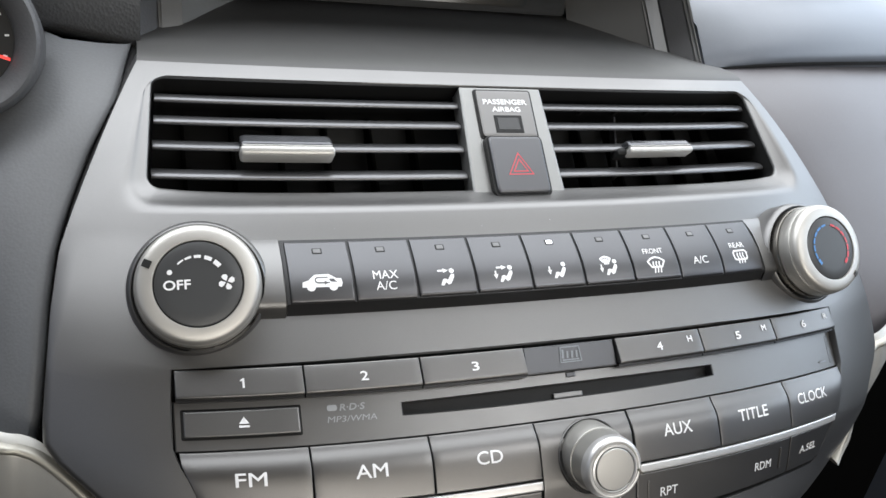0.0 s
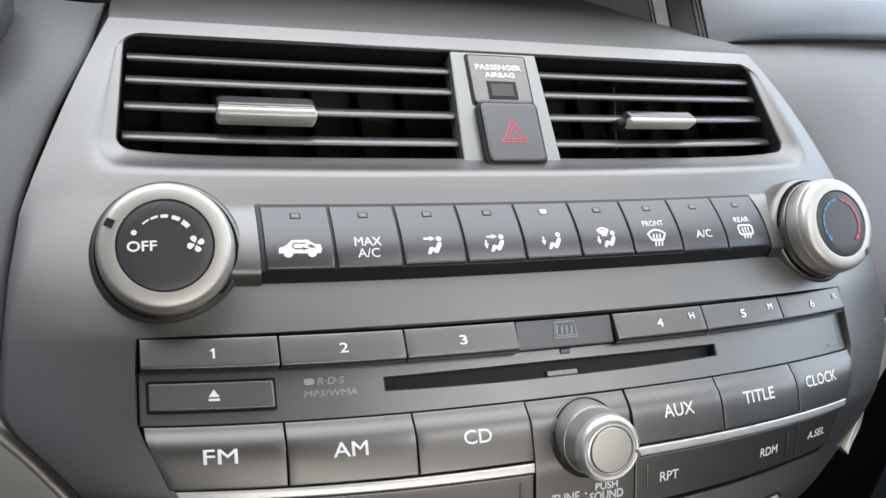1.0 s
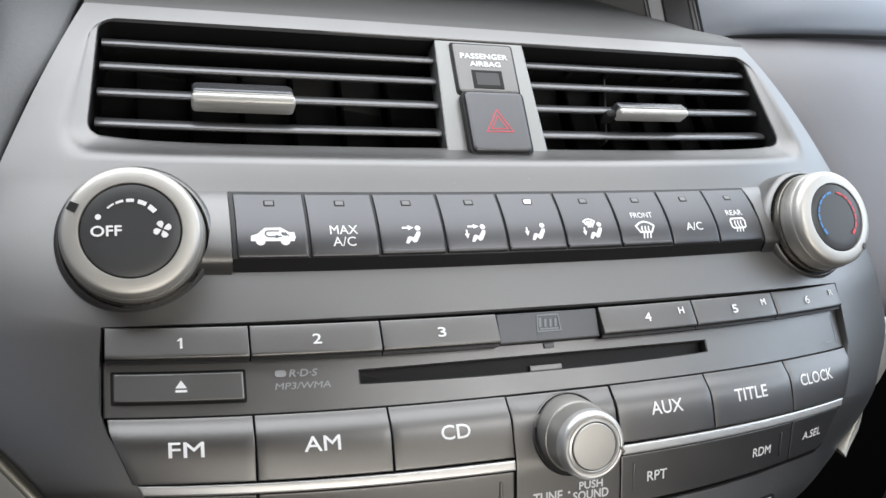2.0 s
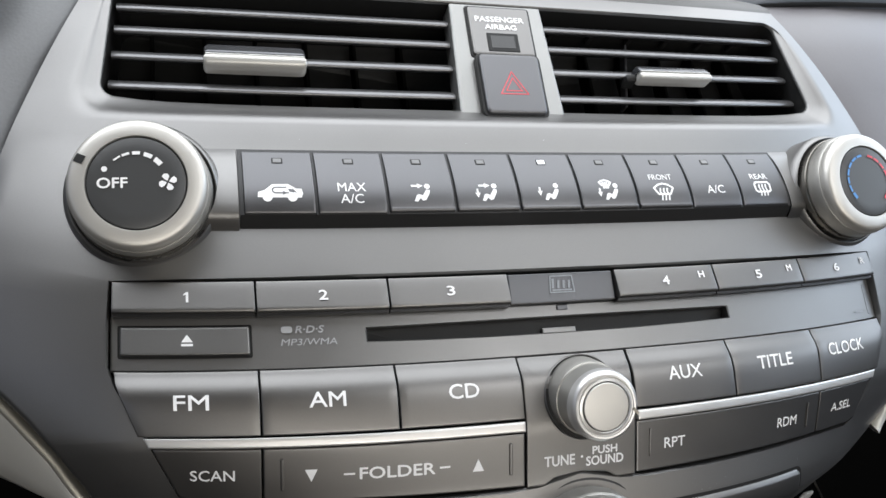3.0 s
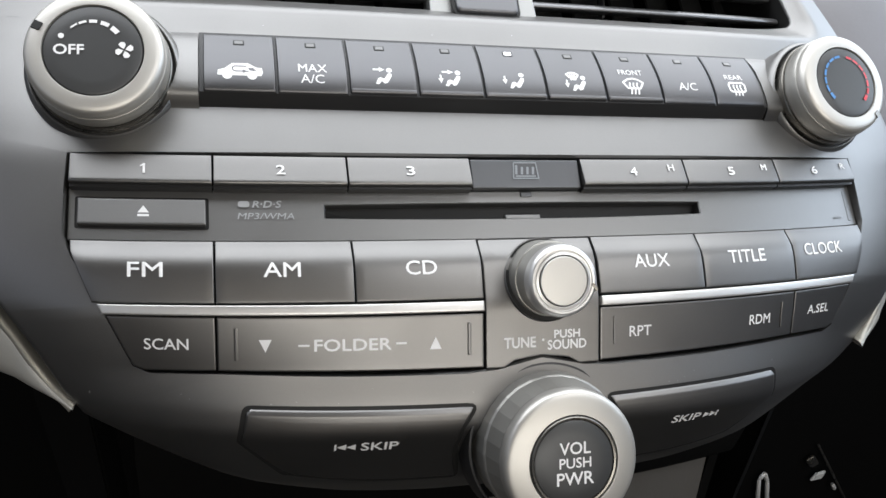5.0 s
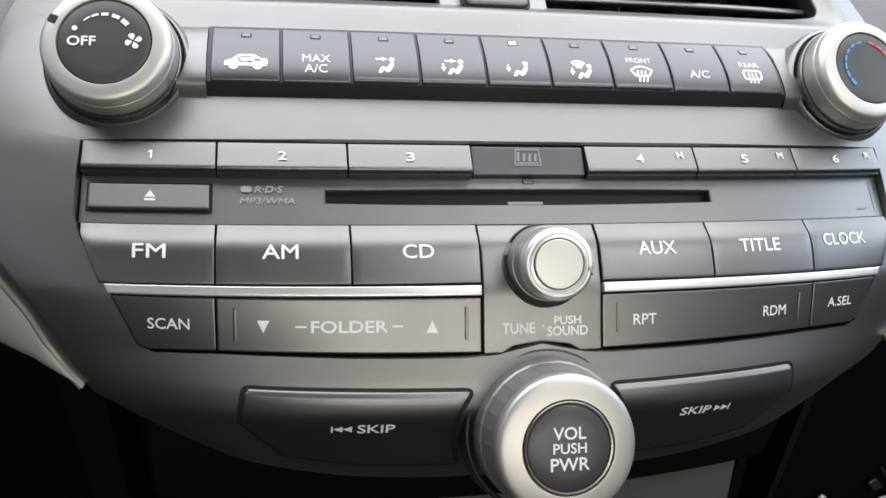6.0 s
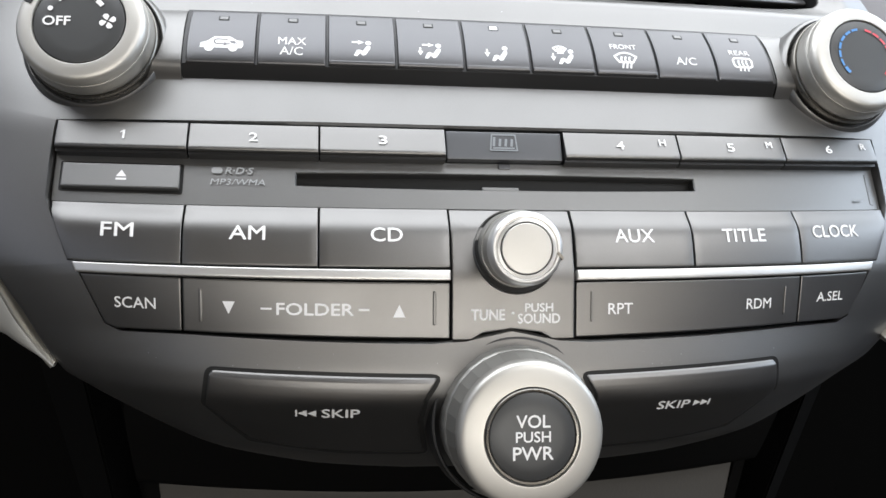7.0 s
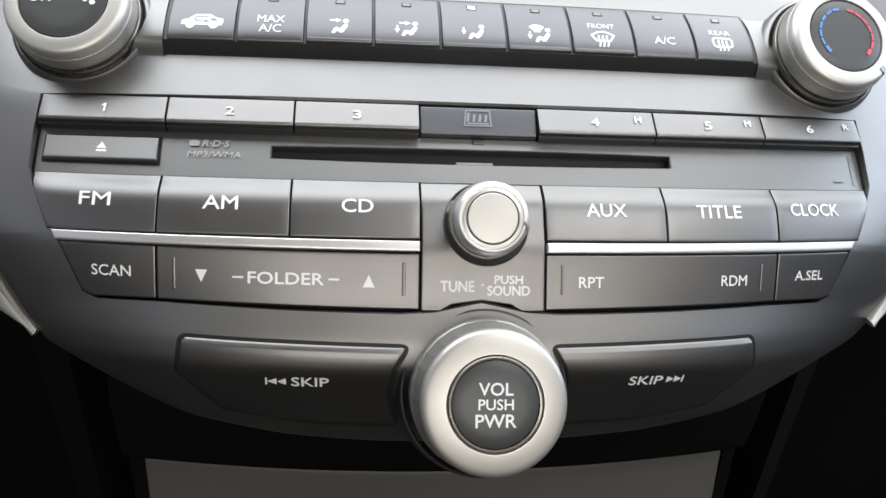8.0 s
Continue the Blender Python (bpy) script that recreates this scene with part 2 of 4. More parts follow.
def sheet(name, rows, mat, parent=None, label="", angle=35.0):
    """A skin over rows of equally many places."""
    n = len(rows[0])
    verts = [p for row in rows for p in row]
    faces = [(k * n + i, k * n + i + 1, (k + 1) * n + i + 1, (k + 1) * n + i) for k in range(len(rows) - 1) for i in range(n - 1)]
    return mesh_of(name, verts, faces, mat, parent, label, angle)


def turned(name, profile, to, mat, parent=None, label="", n=72, cap=True, angle=30.0):
    rings = [[to(r * math.cos(2 * math.pi * i / n), r * math.sin(2 * math.pi * i / n), h) for i in range(n)] for r, h in profile]
    return stack(name, rings, mat, parent, label, cap, angle=angle)


def patch(name, polys, mat, parent, to=face, h=0.0, rise=None, label=""):
    """Flat printed shapes lying on a surface."""
    bm = bmesh.new()
    for poly in polys:
        bm.faces.new([bm.verts.new((u, v, 0)) for u, v in poly])
    bm.normal_update()
    bmesh.ops.triangulate(bm, faces=bm.faces[:])
    for w in bm.verts:
        u, v = w.co.x, w.co.y
        w.co = to(u, v, h + (rise(u, v) if rise else 0))
    me = bpy.data.meshes.new(name)
    bm.to_mesh(me)
    bm.free()
    me.materials.append(mat)
    ob = new(name, me)
    ob.parent = parent
    if label:
        ob["label"] = label
    return ob


def words(name, text, u, v, wide, high, mat, parent, to=face, h=0.0, rise=None, bold=0.0, lean=0.0):
    """Printed lettering, its middle at u, v, as wide and high as given."""
    cu = bpy.data.curves.new(name, "FONT")
    cu.body, cu.resolution_u = text, 3
    tmp = new("lettering_form", cu)
    bpy.context.view_layer.update()
    me = bpy.data.meshes.new_from_object(tmp.evaluated_get(bpy.context.evaluated_depsgraph_get()))
    bpy.data.objects.remove(tmp)
    bpy.data.curves.remove(cu)
    xs, ys = [w.co.x for w in me.vertices], [w.co.y for w in me.vertices]
    x0, x1, y0, y1 = min(xs), max(xs), min(ys), max(ys)
    forms = [(0, 0)] + ([(bold * c, bold * d) for c, d in ((1, 0), (-1, 0), (0, 1), (0, -1))] if bold else [])
    flat = [(((w.co.x - x0) / (x1 - x0) - 0.5) * (wide - 2 * bold), ((w.co.y - y0) / (y1 - y0) - 0.5) * (high - 2 * bold)) for w in me.vertices]
    polys = [tuple(f.vertices) for f in me.polygons]
    bpy.data.meshes.remove(me)
    verts, faces = [], []
    for k, (dx, dy) in enumerate(forms):
        faces += [tuple(i + len(verts) for i in f) for f in polys]
        for a, b in flat:
            a, b = a + dx + lean * b, b + dy
            verts.append(to(u + a, v + b, h + 0.012 * k + (rise(u + a, v + b) if rise else 0)))
    me = bpy.data.meshes.new(name)
    me.from_pydata([tuple(q) for q in verts], [], faces)
    me.materials.append(mat)
    ob = new(name, me)
    ob.parent = parent
    return ob


def disc(u, v, r, n=20):
    return [(u + r * math.cos(2 * math.pi * i / n), v + r * math.sin(2 * math.pi * i / n)) for i in range(n)]


def stroke(pts, w):
    """A band of even width along a line of points, as four-sided pieces."""
    out = []
    for (ax, ay), (bx, by) in zip(pts, pts[1:]):
        l = math.hypot(bx - ax, by - ay) or 1
        nx, ny = -(by - ay) / l * w / 2, (bx - ax) / l * w / 2
        ex, ey = (bx - ax) / l * w * 0.2, (by - ay) / l * w * 0.2
        out.append([(ax - nx - ex, ay - ny - ey), (bx - nx + ex, by - ny + ey), (bx + nx + ex, by + ny + ey), (ax + nx - ex, ay + ny - ey)])
    return out


def mirrored(pts):
    return pts + [(-u, v) for u, v in reversed(pts) if abs(u) > 0.01]


def resampled(poly, centre, angles):
    """Where rays from the centre at those angles meet the outline."""
    out = []
    cx, cy = centre
    for a in angles:
        dx, dy, best = math.cos(a), math.sin(a), None
        for (ax, ay), (bx, by) in zip(poly, poly[1:] + poly[:1]):
            ex, ey = bx - ax, by - ay
            den = dx * ey - dy * ex
            if abs(den) < 1e-12:
                continue
            s = ((ax - cx) * ey - (ay - cy) * ex) / den
            f = ((ax - cx) * dy - (ay - cy) * dx) / den
            if s > 0 and -1e-9 <= f <= 1 + 1e-9 and (best is None or s > best):
                best = s
        out.append((cx + dx * best, cy + dy * best))
    return out


# ---------------------------------------------------------------- the bezel of the centre stack
RADIO_EDGE = mirrored([(0, 1.4), (60, 1.4), (118, 1.0), (136.8, 0.4), (137.6, -12), (137.8, -25), (135.5, -31), (127.6, -46), (119.6, -64.2), (115, -66.2), (95, -66.0), (60, -66.8), (24, -67.2), (14, -66.5), (0, -63.5)])
BEZEL_EDGE = mirrored([(0, 49.0), (80, 49.0), (167.4, 49.0), (170, 40), (172.5, 20), (174, 0), (175.6, -18), (175.6, -24.5), (171.6, -30.5), (166.2, -35.6), (160.6, -41), (155.8, -46.8), (151.6, -53.4), (145.8, -63), (139.6, -76.5), (135.5, -83), (124.5, -91.5), (108, -101), (88, -111), (60, -119), (30, -123), (0, -124)])
BEZEL_EDGE = [(u + (7.2 * max(0.0, min(1.0, (-35 - v) / 22)) * max(0.0, min(1.0, (u - 70) / 50)) if u > 0 else 0.0), v) for u, v in BEZEL_EDGE]
centre_stack = thing("centre_stack_bezel", "silver-grey plastic centre stack bezel of a car dashboard", "dashboard bezel")


def build_bezel():
    mid = (0, -30)
    angles = {math.atan2(v - mid[1], u - mid[0]) for u, v in RADIO_EDGE + BEZEL_EDGE} | {i * math.pi / 130 - math.pi + 1e-4 for i in range(260)}
    angles = sorted(angles)
    inner, outer = resampled(RADIO_EDGE, mid, angles), resampled(BEZEL_EDGE, mid, angles)
    rings = [[face(u, v, -7) for u, v in inner], [face(u, v, -0.8) for u, v in inner]]
    for f in (0.012, 0.03, *(0.06 + 0.88 * k / 32 for k in range(33)), 0.97):
        rings.append([face(a + (c - a) * f, b + (d - b) * f, 0) for (a, b), (c, d) in zip(inner, outer)])
    side = lambda v: max(0.0, min(1.0, (48.9 - v) / 14))
    rings.append([face(u, v, -0.6 * side(v)) for u, v in outer])
    rings.append([face(u * (1 + 0.003 * side(v)), v - 0.5 * side(v), -1.5 - 1.5 * side(v)) for u, v in outer])
    rings.append([face(u * (1 + 0.003 * side(v)), v - 0.5 * side(v), -4) + Vector((0, 0.02 * side(v), 0)) for u, v in outer])
    ob = stack("lower_face", rings, SILVER, centre_stack, cap=False)
    return ob


build_bezel()


def four_sides(n, *sides):
    """A closed ring from four maps of 0..1, n points each."""
    return [s(k / n) for s in sides for k in range(n)]


def build_vent_surround():
    def path(ra, rb):
        """A rounded square from -1 to 1, as pairs; always equally many points."""
        out = []
        for cx, cy, a0, ex, ey in ((1, -1, -90, 0, 1), (1, 1, 0, -1, 0), (-1, 1, 90, 0, -1), (-1, -1, 180, 1, 0)):
            mx, my = cx * (1 - ra), cy * (1 - rb)
            corner = [(mx + ra * math.cos(radians(a0 + 90 * k / 7)), my + rb * math.sin(radians(a0 + 90 * k / 7))) for k in range(8)]
            out += corner
            n = 34 if ex else 10
            last = corner[-1]
            far = (last[0] + ex * 2 * (1 - ra), last[1] + ey * 2 * (1 - rb))
            out += [(last[0] + (far[0] - last[0]) * k / n, last[1] + (far[1] - last[1]) * k / n) for k in range(1, n)]
        return out

    def flank(u, t):
        """The flank beside the vents: it leaves the lower face along its slope and bends back to the shelf."""
        foot, top = face(u, 48.95, 0), vent(u, 53.4, -2.0)
        along = (foot - face(u, 47.95, 0)) * 38
        return foot * (1 - t) ** 2 + (foot + along) * 2 * t * (1 - t) + top * t * t

    def on_flank(w0, w1, t0, t1, r):
        out = []
        for a, b in path(r / 140, r / 24):
            t = t0 + (t1 - t0) * (b + 1) / 2
            out.append(flank(a * (w0 + (w1 - w0) * t), t))
        return out

    def opening(inset, d):
        low, high = (lambda u: vent(u, -0.7 + inset, d)), (lambda u: vent(u, 45.8 - inset, d))
        out = Vector((0, -0.687, 0.726)) * 0.001
        return [low(a * (141.4 - inset)).lerp(high(a * (137.6 - inset)), (b + 1) / 2) + out * 4.2 * abs(a) ** 14 * (1 - b) / 2 for a, b in path(4.5 / 140, 4.5 / 24)]

    back = Vector((0, 0.018, -0.002))
    outer = on_flank(167.4, 142.7, 0.0, 1.0, 0.6)
    rings = [[p + back for p in outer], [p + Vector((0, 0.0016, -0.0016)) for p in outer], outer]
    rings += [on_flank(167.4 - 13.4 * k, 142.7 - 3.2 * k, 0.08 * k, 1 - 0.085 * k, 0.6 + 8.4 * k) for k in (0.06, 0.2, 0.4, 0.6, 0.78, 0.9, 1.0)]
    ridge, rim = rings[-1], opening(-0.5, 0.0)
    inward = on_flank(148.5, 136.5, 0.14, 0.87, 9.0)
    for f, blend in ((0.08, 0.8), (0.18, 0.58), (0.3, 0.36), (0.45, 0.17), (0.6, 0.06), (0.78, 0), (0.92, 0), (1.0, 0)):
        rings.append([p.lerp(q, f).lerp(p.lerp(c, min(1, f * 3)), blend) for p, q, c in zip(ridge, rim, inward)])
    rings += [opening(-0.15, -0.5), opening(0.0, -1.4)]
    stack("vent_surround", rings, SILVER, centre_stack, cap=False, angle=60)
    deep = [opening(-0.2, k) for k in (-1.3, -6, -32)]
    stack("vent_cavity", deep, BLACK, centre_stack)
    # the shelf between the vents and the display, darkened for the hood's shade
    us = [-1 + 2 * i / 40 for i in range(41)]
    rows = []
    for dy, dz, half in ((0, 0, 142.7), (1.2, 0.75, 142.7), (2.6, 1.35, 142.6), (4.4, 1.9, 142.6), (7, 2.5, 142.5), (12, 3.3, 142.4), (22, 4.0, 142.4), (40, 4.0, 142.6), (80, 4.6, 143.0), (130, 5.6, 143.0)):
        rows.append([vent(142.7 * s, 53.4, -2.0) + Vector(((half - 142.7) * s, dy * (1 - 0.25 * abs(s) ** 3), dz - 5.5 * abs(s) ** 4 * min(1, dy / 60))) * 0.001 for s in us])
    sheet("shelf", rows, SHELFSHADE, centre_stack, angle=60)


build_vent_surround()
pad("vent_post", [(-20.6, -4.4), (20.6, -4.4), (18.6, 45.2), (-18.6, 45.2)], 0.6, [(0, -8), (0, 0.2), (0.4, 0.7), (0.9, 0.9)], POST, centre_stack, "pale silver post between the vents", to=vent)

# ---------------------------------------------------------------- air vents
SLATS = (37.6, 28.3, 17.8, 6.0)


def build_vent(side):
    t = thing("air_vent", "black slatted dashboard air vent with silver tab", "air vent", "dashboard air vents")
    edge = lambda q: 141.4 - 3.6 * q / 45
    post = lambda q: 20.8 - 2.0 * q / 45
    # each slat has a top that rolls down to a thin front edge, undercut below
    bq, bd = 0.47, -0.883
    shape = [(4, -1.3), (0.9, -1.35), (0.35, -1.2), (0.1, -0.85), (0.15, -0.4), (0.45, 0.1), (0.95, 0.55), (1.7, 1.0), (2.7, 1.35), (4.2, 1.65), (6.2, 1.85), (8.5, 1.95), (11, 1.9), (11, -0.6)]
    for q in SLATS:
        ends = (post(q), edge(q) - 1.2)
        rows = [[vent(side * (ends[0] + (ends[1] - ends[0]) * k / 14), q + bq * a - bd * b, -2.0 + bd * a + bq * b) for a, b in shape + shape[:1]] for k in range(15)]
        sheet("slat", rows if side > 0 else rows[::-1], SLAT, t, angle=50)
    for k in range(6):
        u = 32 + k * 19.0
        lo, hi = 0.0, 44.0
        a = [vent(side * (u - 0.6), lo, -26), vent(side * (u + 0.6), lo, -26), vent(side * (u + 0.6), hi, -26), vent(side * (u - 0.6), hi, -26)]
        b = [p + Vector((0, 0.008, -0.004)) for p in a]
        # vanes take the vent's inner shade as their colour
        vane = stack("vane", [b, a], SHADEBLACK, t)
        if side > 0:
            pad("pivot", rect(u - 3.6, 43.2, u - 1.4, 45.2), 0.6, [(0, -19), (0, -12.5), (0.4, -12)], SHADEGREY, vane, to=vent, fill=2)
    if side > 0:
        pad("link_rod", [(54.6, 8.0), (55.8, 8.0), (62.0, 38.0), (60.8, 38.0)], 0.3, [(0, -14), (0.1, -10), (0.3, -9.8)], SLAT, t, "thin upright rod behind the slats", to=vent, fill=2)
        pad("tab_stem", rect(51.6, 14.2, 57.0, 17.8), 1.4, [(0, -6), (0.3, -0.8), (1.0, -0.2), (1.8, 0.0)], BLACK, t, "black stem beside the tab", to=vent, fill=3)
    lo, hi = (74.4, 108.8) if side < 0 else (56.0, 90.8)
    u0, u1 = sorted((side * lo, side * hi))
    barrel = lambda u, q: 1.3 - 0.20 * (q - 15.2) ** 2
    if side > 0:
        barrel = lambda u, q: 0.8 - 0.14 * (q - 15.2) ** 2
    lip = pad("tab", rect(u0, 12.6 if side < 0 else 13.6, u1, 16.6), 1.6, [(0, -3), (0, 1.8), (0.3, 2.3), (0.7, 2.5)], TABSILVER, t, "satin silver lip of the airflow tab", to=vent, rise=barrel, fill=6, step=1.6)
    pad("lip_edge", rect(u0 + 0.6, 16.6, u1 - 0.6, 17.2), 0.3, [(0, -1), (0, 2.8), (0.15, 3.1), (0.3, 3.2)], BRIGHT, lip, "thin bright line along the lip", to=vent, fill=2, step=2.0)
    slope = lambda u, q: -(max(q, 16.4) - 16.4) * 0.62 - (0.5 if side > 0 else 0.0)
    back = 22.8 if side < 0 else 20.8
    pad("tab_top", rect(u0 + 0.3, 17.2, u1 - 0.3, back), [0.6, 0.6, 3.2, 3.2], [(0, -3), (0, 2.9), (0.4, 3.6), (1.0, 3.9)], TABMIRROR, t, "glossy top of the airflow tab, coloured as a dark reflection", to=vent, rise=slope, fill=4, step=2.5)
    return t


build_vent(-1)
build_vent(1)

# ---------------------------------------------------------------- hazard switch and airbag lamp
# raised black plates paint the shadow gaps round both switches
pad("switch_gap", rect(-12.8, -5.3, 12.8, 21.3), 2.6, [(0, -2), (0, 3.5), (0.2, 3.6)], BLACK, centre_stack, to=vent, fill=3)
pad("switch_gap", rect(-13.3, 21.0, 13.3, 43.9), 1.6, [(0, -2), (0, 1.2), (0.2, 1.3)], BLACK, centre_stack, to=vent, fill=3)
hazard = thing("hazard_switch", "black hazard warning switch with red triangle", "switch")
push = pad("button", rect(-11.9, -4.4, 11.9, 20.6), 2.2, [(0, -3), (0, 4.0), (0.25, 4.5), (0.6, 4.8), (1.1, 4.9)], BUTTON, hazard, to=vent)


def triangle(cu, cv, r):
    return [(cu + r * math.cos(a), cv + r * math.sin(a)) for a in (math.pi / 2, math.pi * 7 / 6, math.pi * 11 / 6)]


def triangle_line(cu, cv, r, w):
    a, b = triangle(cu, cv, r), triangle(cu, cv, r - w * 2)
    return [[a[i], a[(i + 1) % 3], b[(i + 1) % 3], b[i]] for i in range(3)]


patch("triangle", triangle_line(-0.2, 6.6, 6.6, 0.42) + triangle_line(-0.2, 6.6, 4.0, 0.42), RED, push, to=vent, h=5.0, label="red double-line triangle")
airbag = thing("airbag_indicator", "grey passenger airbag indicator panel with small dark window", "indicator")
panel = pad("panel", rect(-12.6, 21.6, 12.6, 43.2), 1.4, [(0, -3), (0, 1.4), (0.4, 2.1), (1.0, 2.3)], RADIO, airbag, to=vent)
words("lettering", "PASSENGER", 0, 37.5, 20.0, 2.5, WHITE, panel, to=vent, h=2.4, bold=0.14)
words("lettering", "AIRBAG", 0, 34.1, 13.0, 2.4, WHITE, panel, to=vent, h=2.4, bold=0.14)
pad("window", rect(-6.4, 23.2, 6.4, 31.4), 0.4, [(0, 2.2), (0.1, 2.45), (0.3, 2.5)], BLACK, airbag, to=vent, fill=2)
pad("lens", rect(-5.0, 24.6, 4.8, 30.2), 0.3, [(0, 2.45), (0.1, 2.6)], LENS, airbag, to=vent, fill=2)

# ---------------------------------------------------------------- climate controls
climate = thing("climate_control_panel", "row of charcoal climate control buttons with white icons", "control panel")


def climate_rise(u, v):
    return eased(v, [17.5, 20.2, 22, 24, 27, 30, 34, 38, 41, 44], [2.8, 4.8, 5.2, 5.5, 5.6, 5.4, 4.8, 3.85, 2.95, 1.9], 1.6)


def band(u0, u1, rows, n):
    return [[face(u0 + (u1 - u0) * k / n, v, h) for k in range(n + 1)] for v, h in rows]


# the buttons' shaded lower front is painted dark on the housing
sheet("housing", band(-99.9, 99.9, [(17.2, -1), (17.4, 0.0), (20.2, 4.1), (24, 4.6), (30, 4.5), (36, 3.6), (40, 2.5), (44.2, 1.4), (44.5, -1)], 40), SHADEGREY, climate)
for s in (-1, 1):
    rows = [(16.2, -0.5), (16.8, 0.1), (17.6, 1.3), (19.0, 3.2), (20.0, 4.1), (21.4, 4.5), (24, 4.8), (30, 4.7), (36, 4.0), (40, 2.8), (43, 1.6), (45.5, -0.4)]
    reach = lambda v: 127.6 - math.sqrt(max(0.0, 21.6 ** 2 - (v - 31) ** 2))
    strip_rows = [[face(s * (100.2 + (reach(v) - 100.2) * k / 10), v, h) for k in range(11)] for v, h in rows]
    sheet("shoulder", strip_rows if s > 0 else [row[::-1] for row in strip_rows], SILVER, centre_stack, angle=60)

person = [[(1.6, 1.0), (2.7, 0.9), (2.6, -0.2), (1.2, -2.6), (0.2, -2.9), (-0.6, -2.0), (-1.6, -3.2), (-2.6, -3.0), (-1.7, -0.9), (-0.9, -0.6), (0.2, -1.1)], disc(2.0, 2.2, 0.95, 12)]
face_arrow = [[(-3.2, 2.05), (-1.2, 2.05), (-1.2, 1.5), (0.7, 2.4), (-1.2, 3.3), (-1.2, 2.75), (-3.2, 2.75)]]
foot_arrow = [[(-3.9, 1.6), (-3.9, 0.2), (-4.5, 0.2), (-3.6, -1.6), (-2.7, 0.2), (-3.3, 0.2), (-3.3, 1.6)]]


def arc(cu, cv, r, a0, a1, n):
    return [(cu + r * math.cos(radians(a0 + (a1 - a0) * k / n)), cv + r * math.sin(radians(a0 + (a1 - a0) * k / n))) for k in range(n + 1)]


def wind(cu, cv, w, hh):
    """A windscreen outline with three wavy lines."""
    frame_line = [(cu - w * 0.62, cv - hh * 0.30), (cu - w, cv + hh * 0.45), (cu - w * 0.5, cv + hh * 0.85), (cu, cv + hh), (cu + w * 0.5, cv + hh * 0.85), (cu + w, cv + hh * 0.45), (cu + w * 0.62, cv - hh * 0.30), (cu - w * 0.62, cv - hh * 0.30)]
    out = stroke(frame_line, 0.7)
    for k in (-1, 0, 1):
        x = cu + k * w * 0.36
        out += stroke([(x, cv - hh), (x + 0.35, cv - hh * 0.45), (x - 0.25, cv + hh * 0.05), (x + 0.1, cv + hh * 0.4)], 0.62)
    return out


car = [[(-6.6, -1.6), (-6.4, 0.2), (-4.4, 0.9), (-2.2, 2.9), (2.6, 3.0), (5.0, 1.4), (6.6, 1.3), (6.9, -0.4), (6.4, -1.7)], disc(-3.7, -1.5, 1.5, 14), disc(3.7, -1.5, 1.5, 14)]
recirculate = stroke([(2.6, -0.1), (-1.2, -0.1)] + arc(-1.2, 0.85, 0.95, 270, 90, 6) + [(2.0, 1.8)], 0.42) + [[(0.9, 0.55), (2.3, -0.1), (0.9, -0.75)]]
rear = stroke([(-3.4, -1.2), (-3.6, 1.2), (-2.9, 2.2), (2.9, 2.2), (3.6, 1.2), (3.4, -1.2), (2.6, -1.7), (-2.6, -1.7), (-3.4, -1.2)], 0.75)
for k in (-1, 0, 1):
    rear += stroke([(k * 1.5, -3.2), (k * 1.5 + 0.3, -1.6), (k * 1.5 - 0.2, 0.2), (k * 1.5 + 0.1, 1.2)], 0.62)


def shifted(polys, du, dv, f=1.0):
    return [[(du + x * f, dv + y * f) for x, y in p] for p in polys]


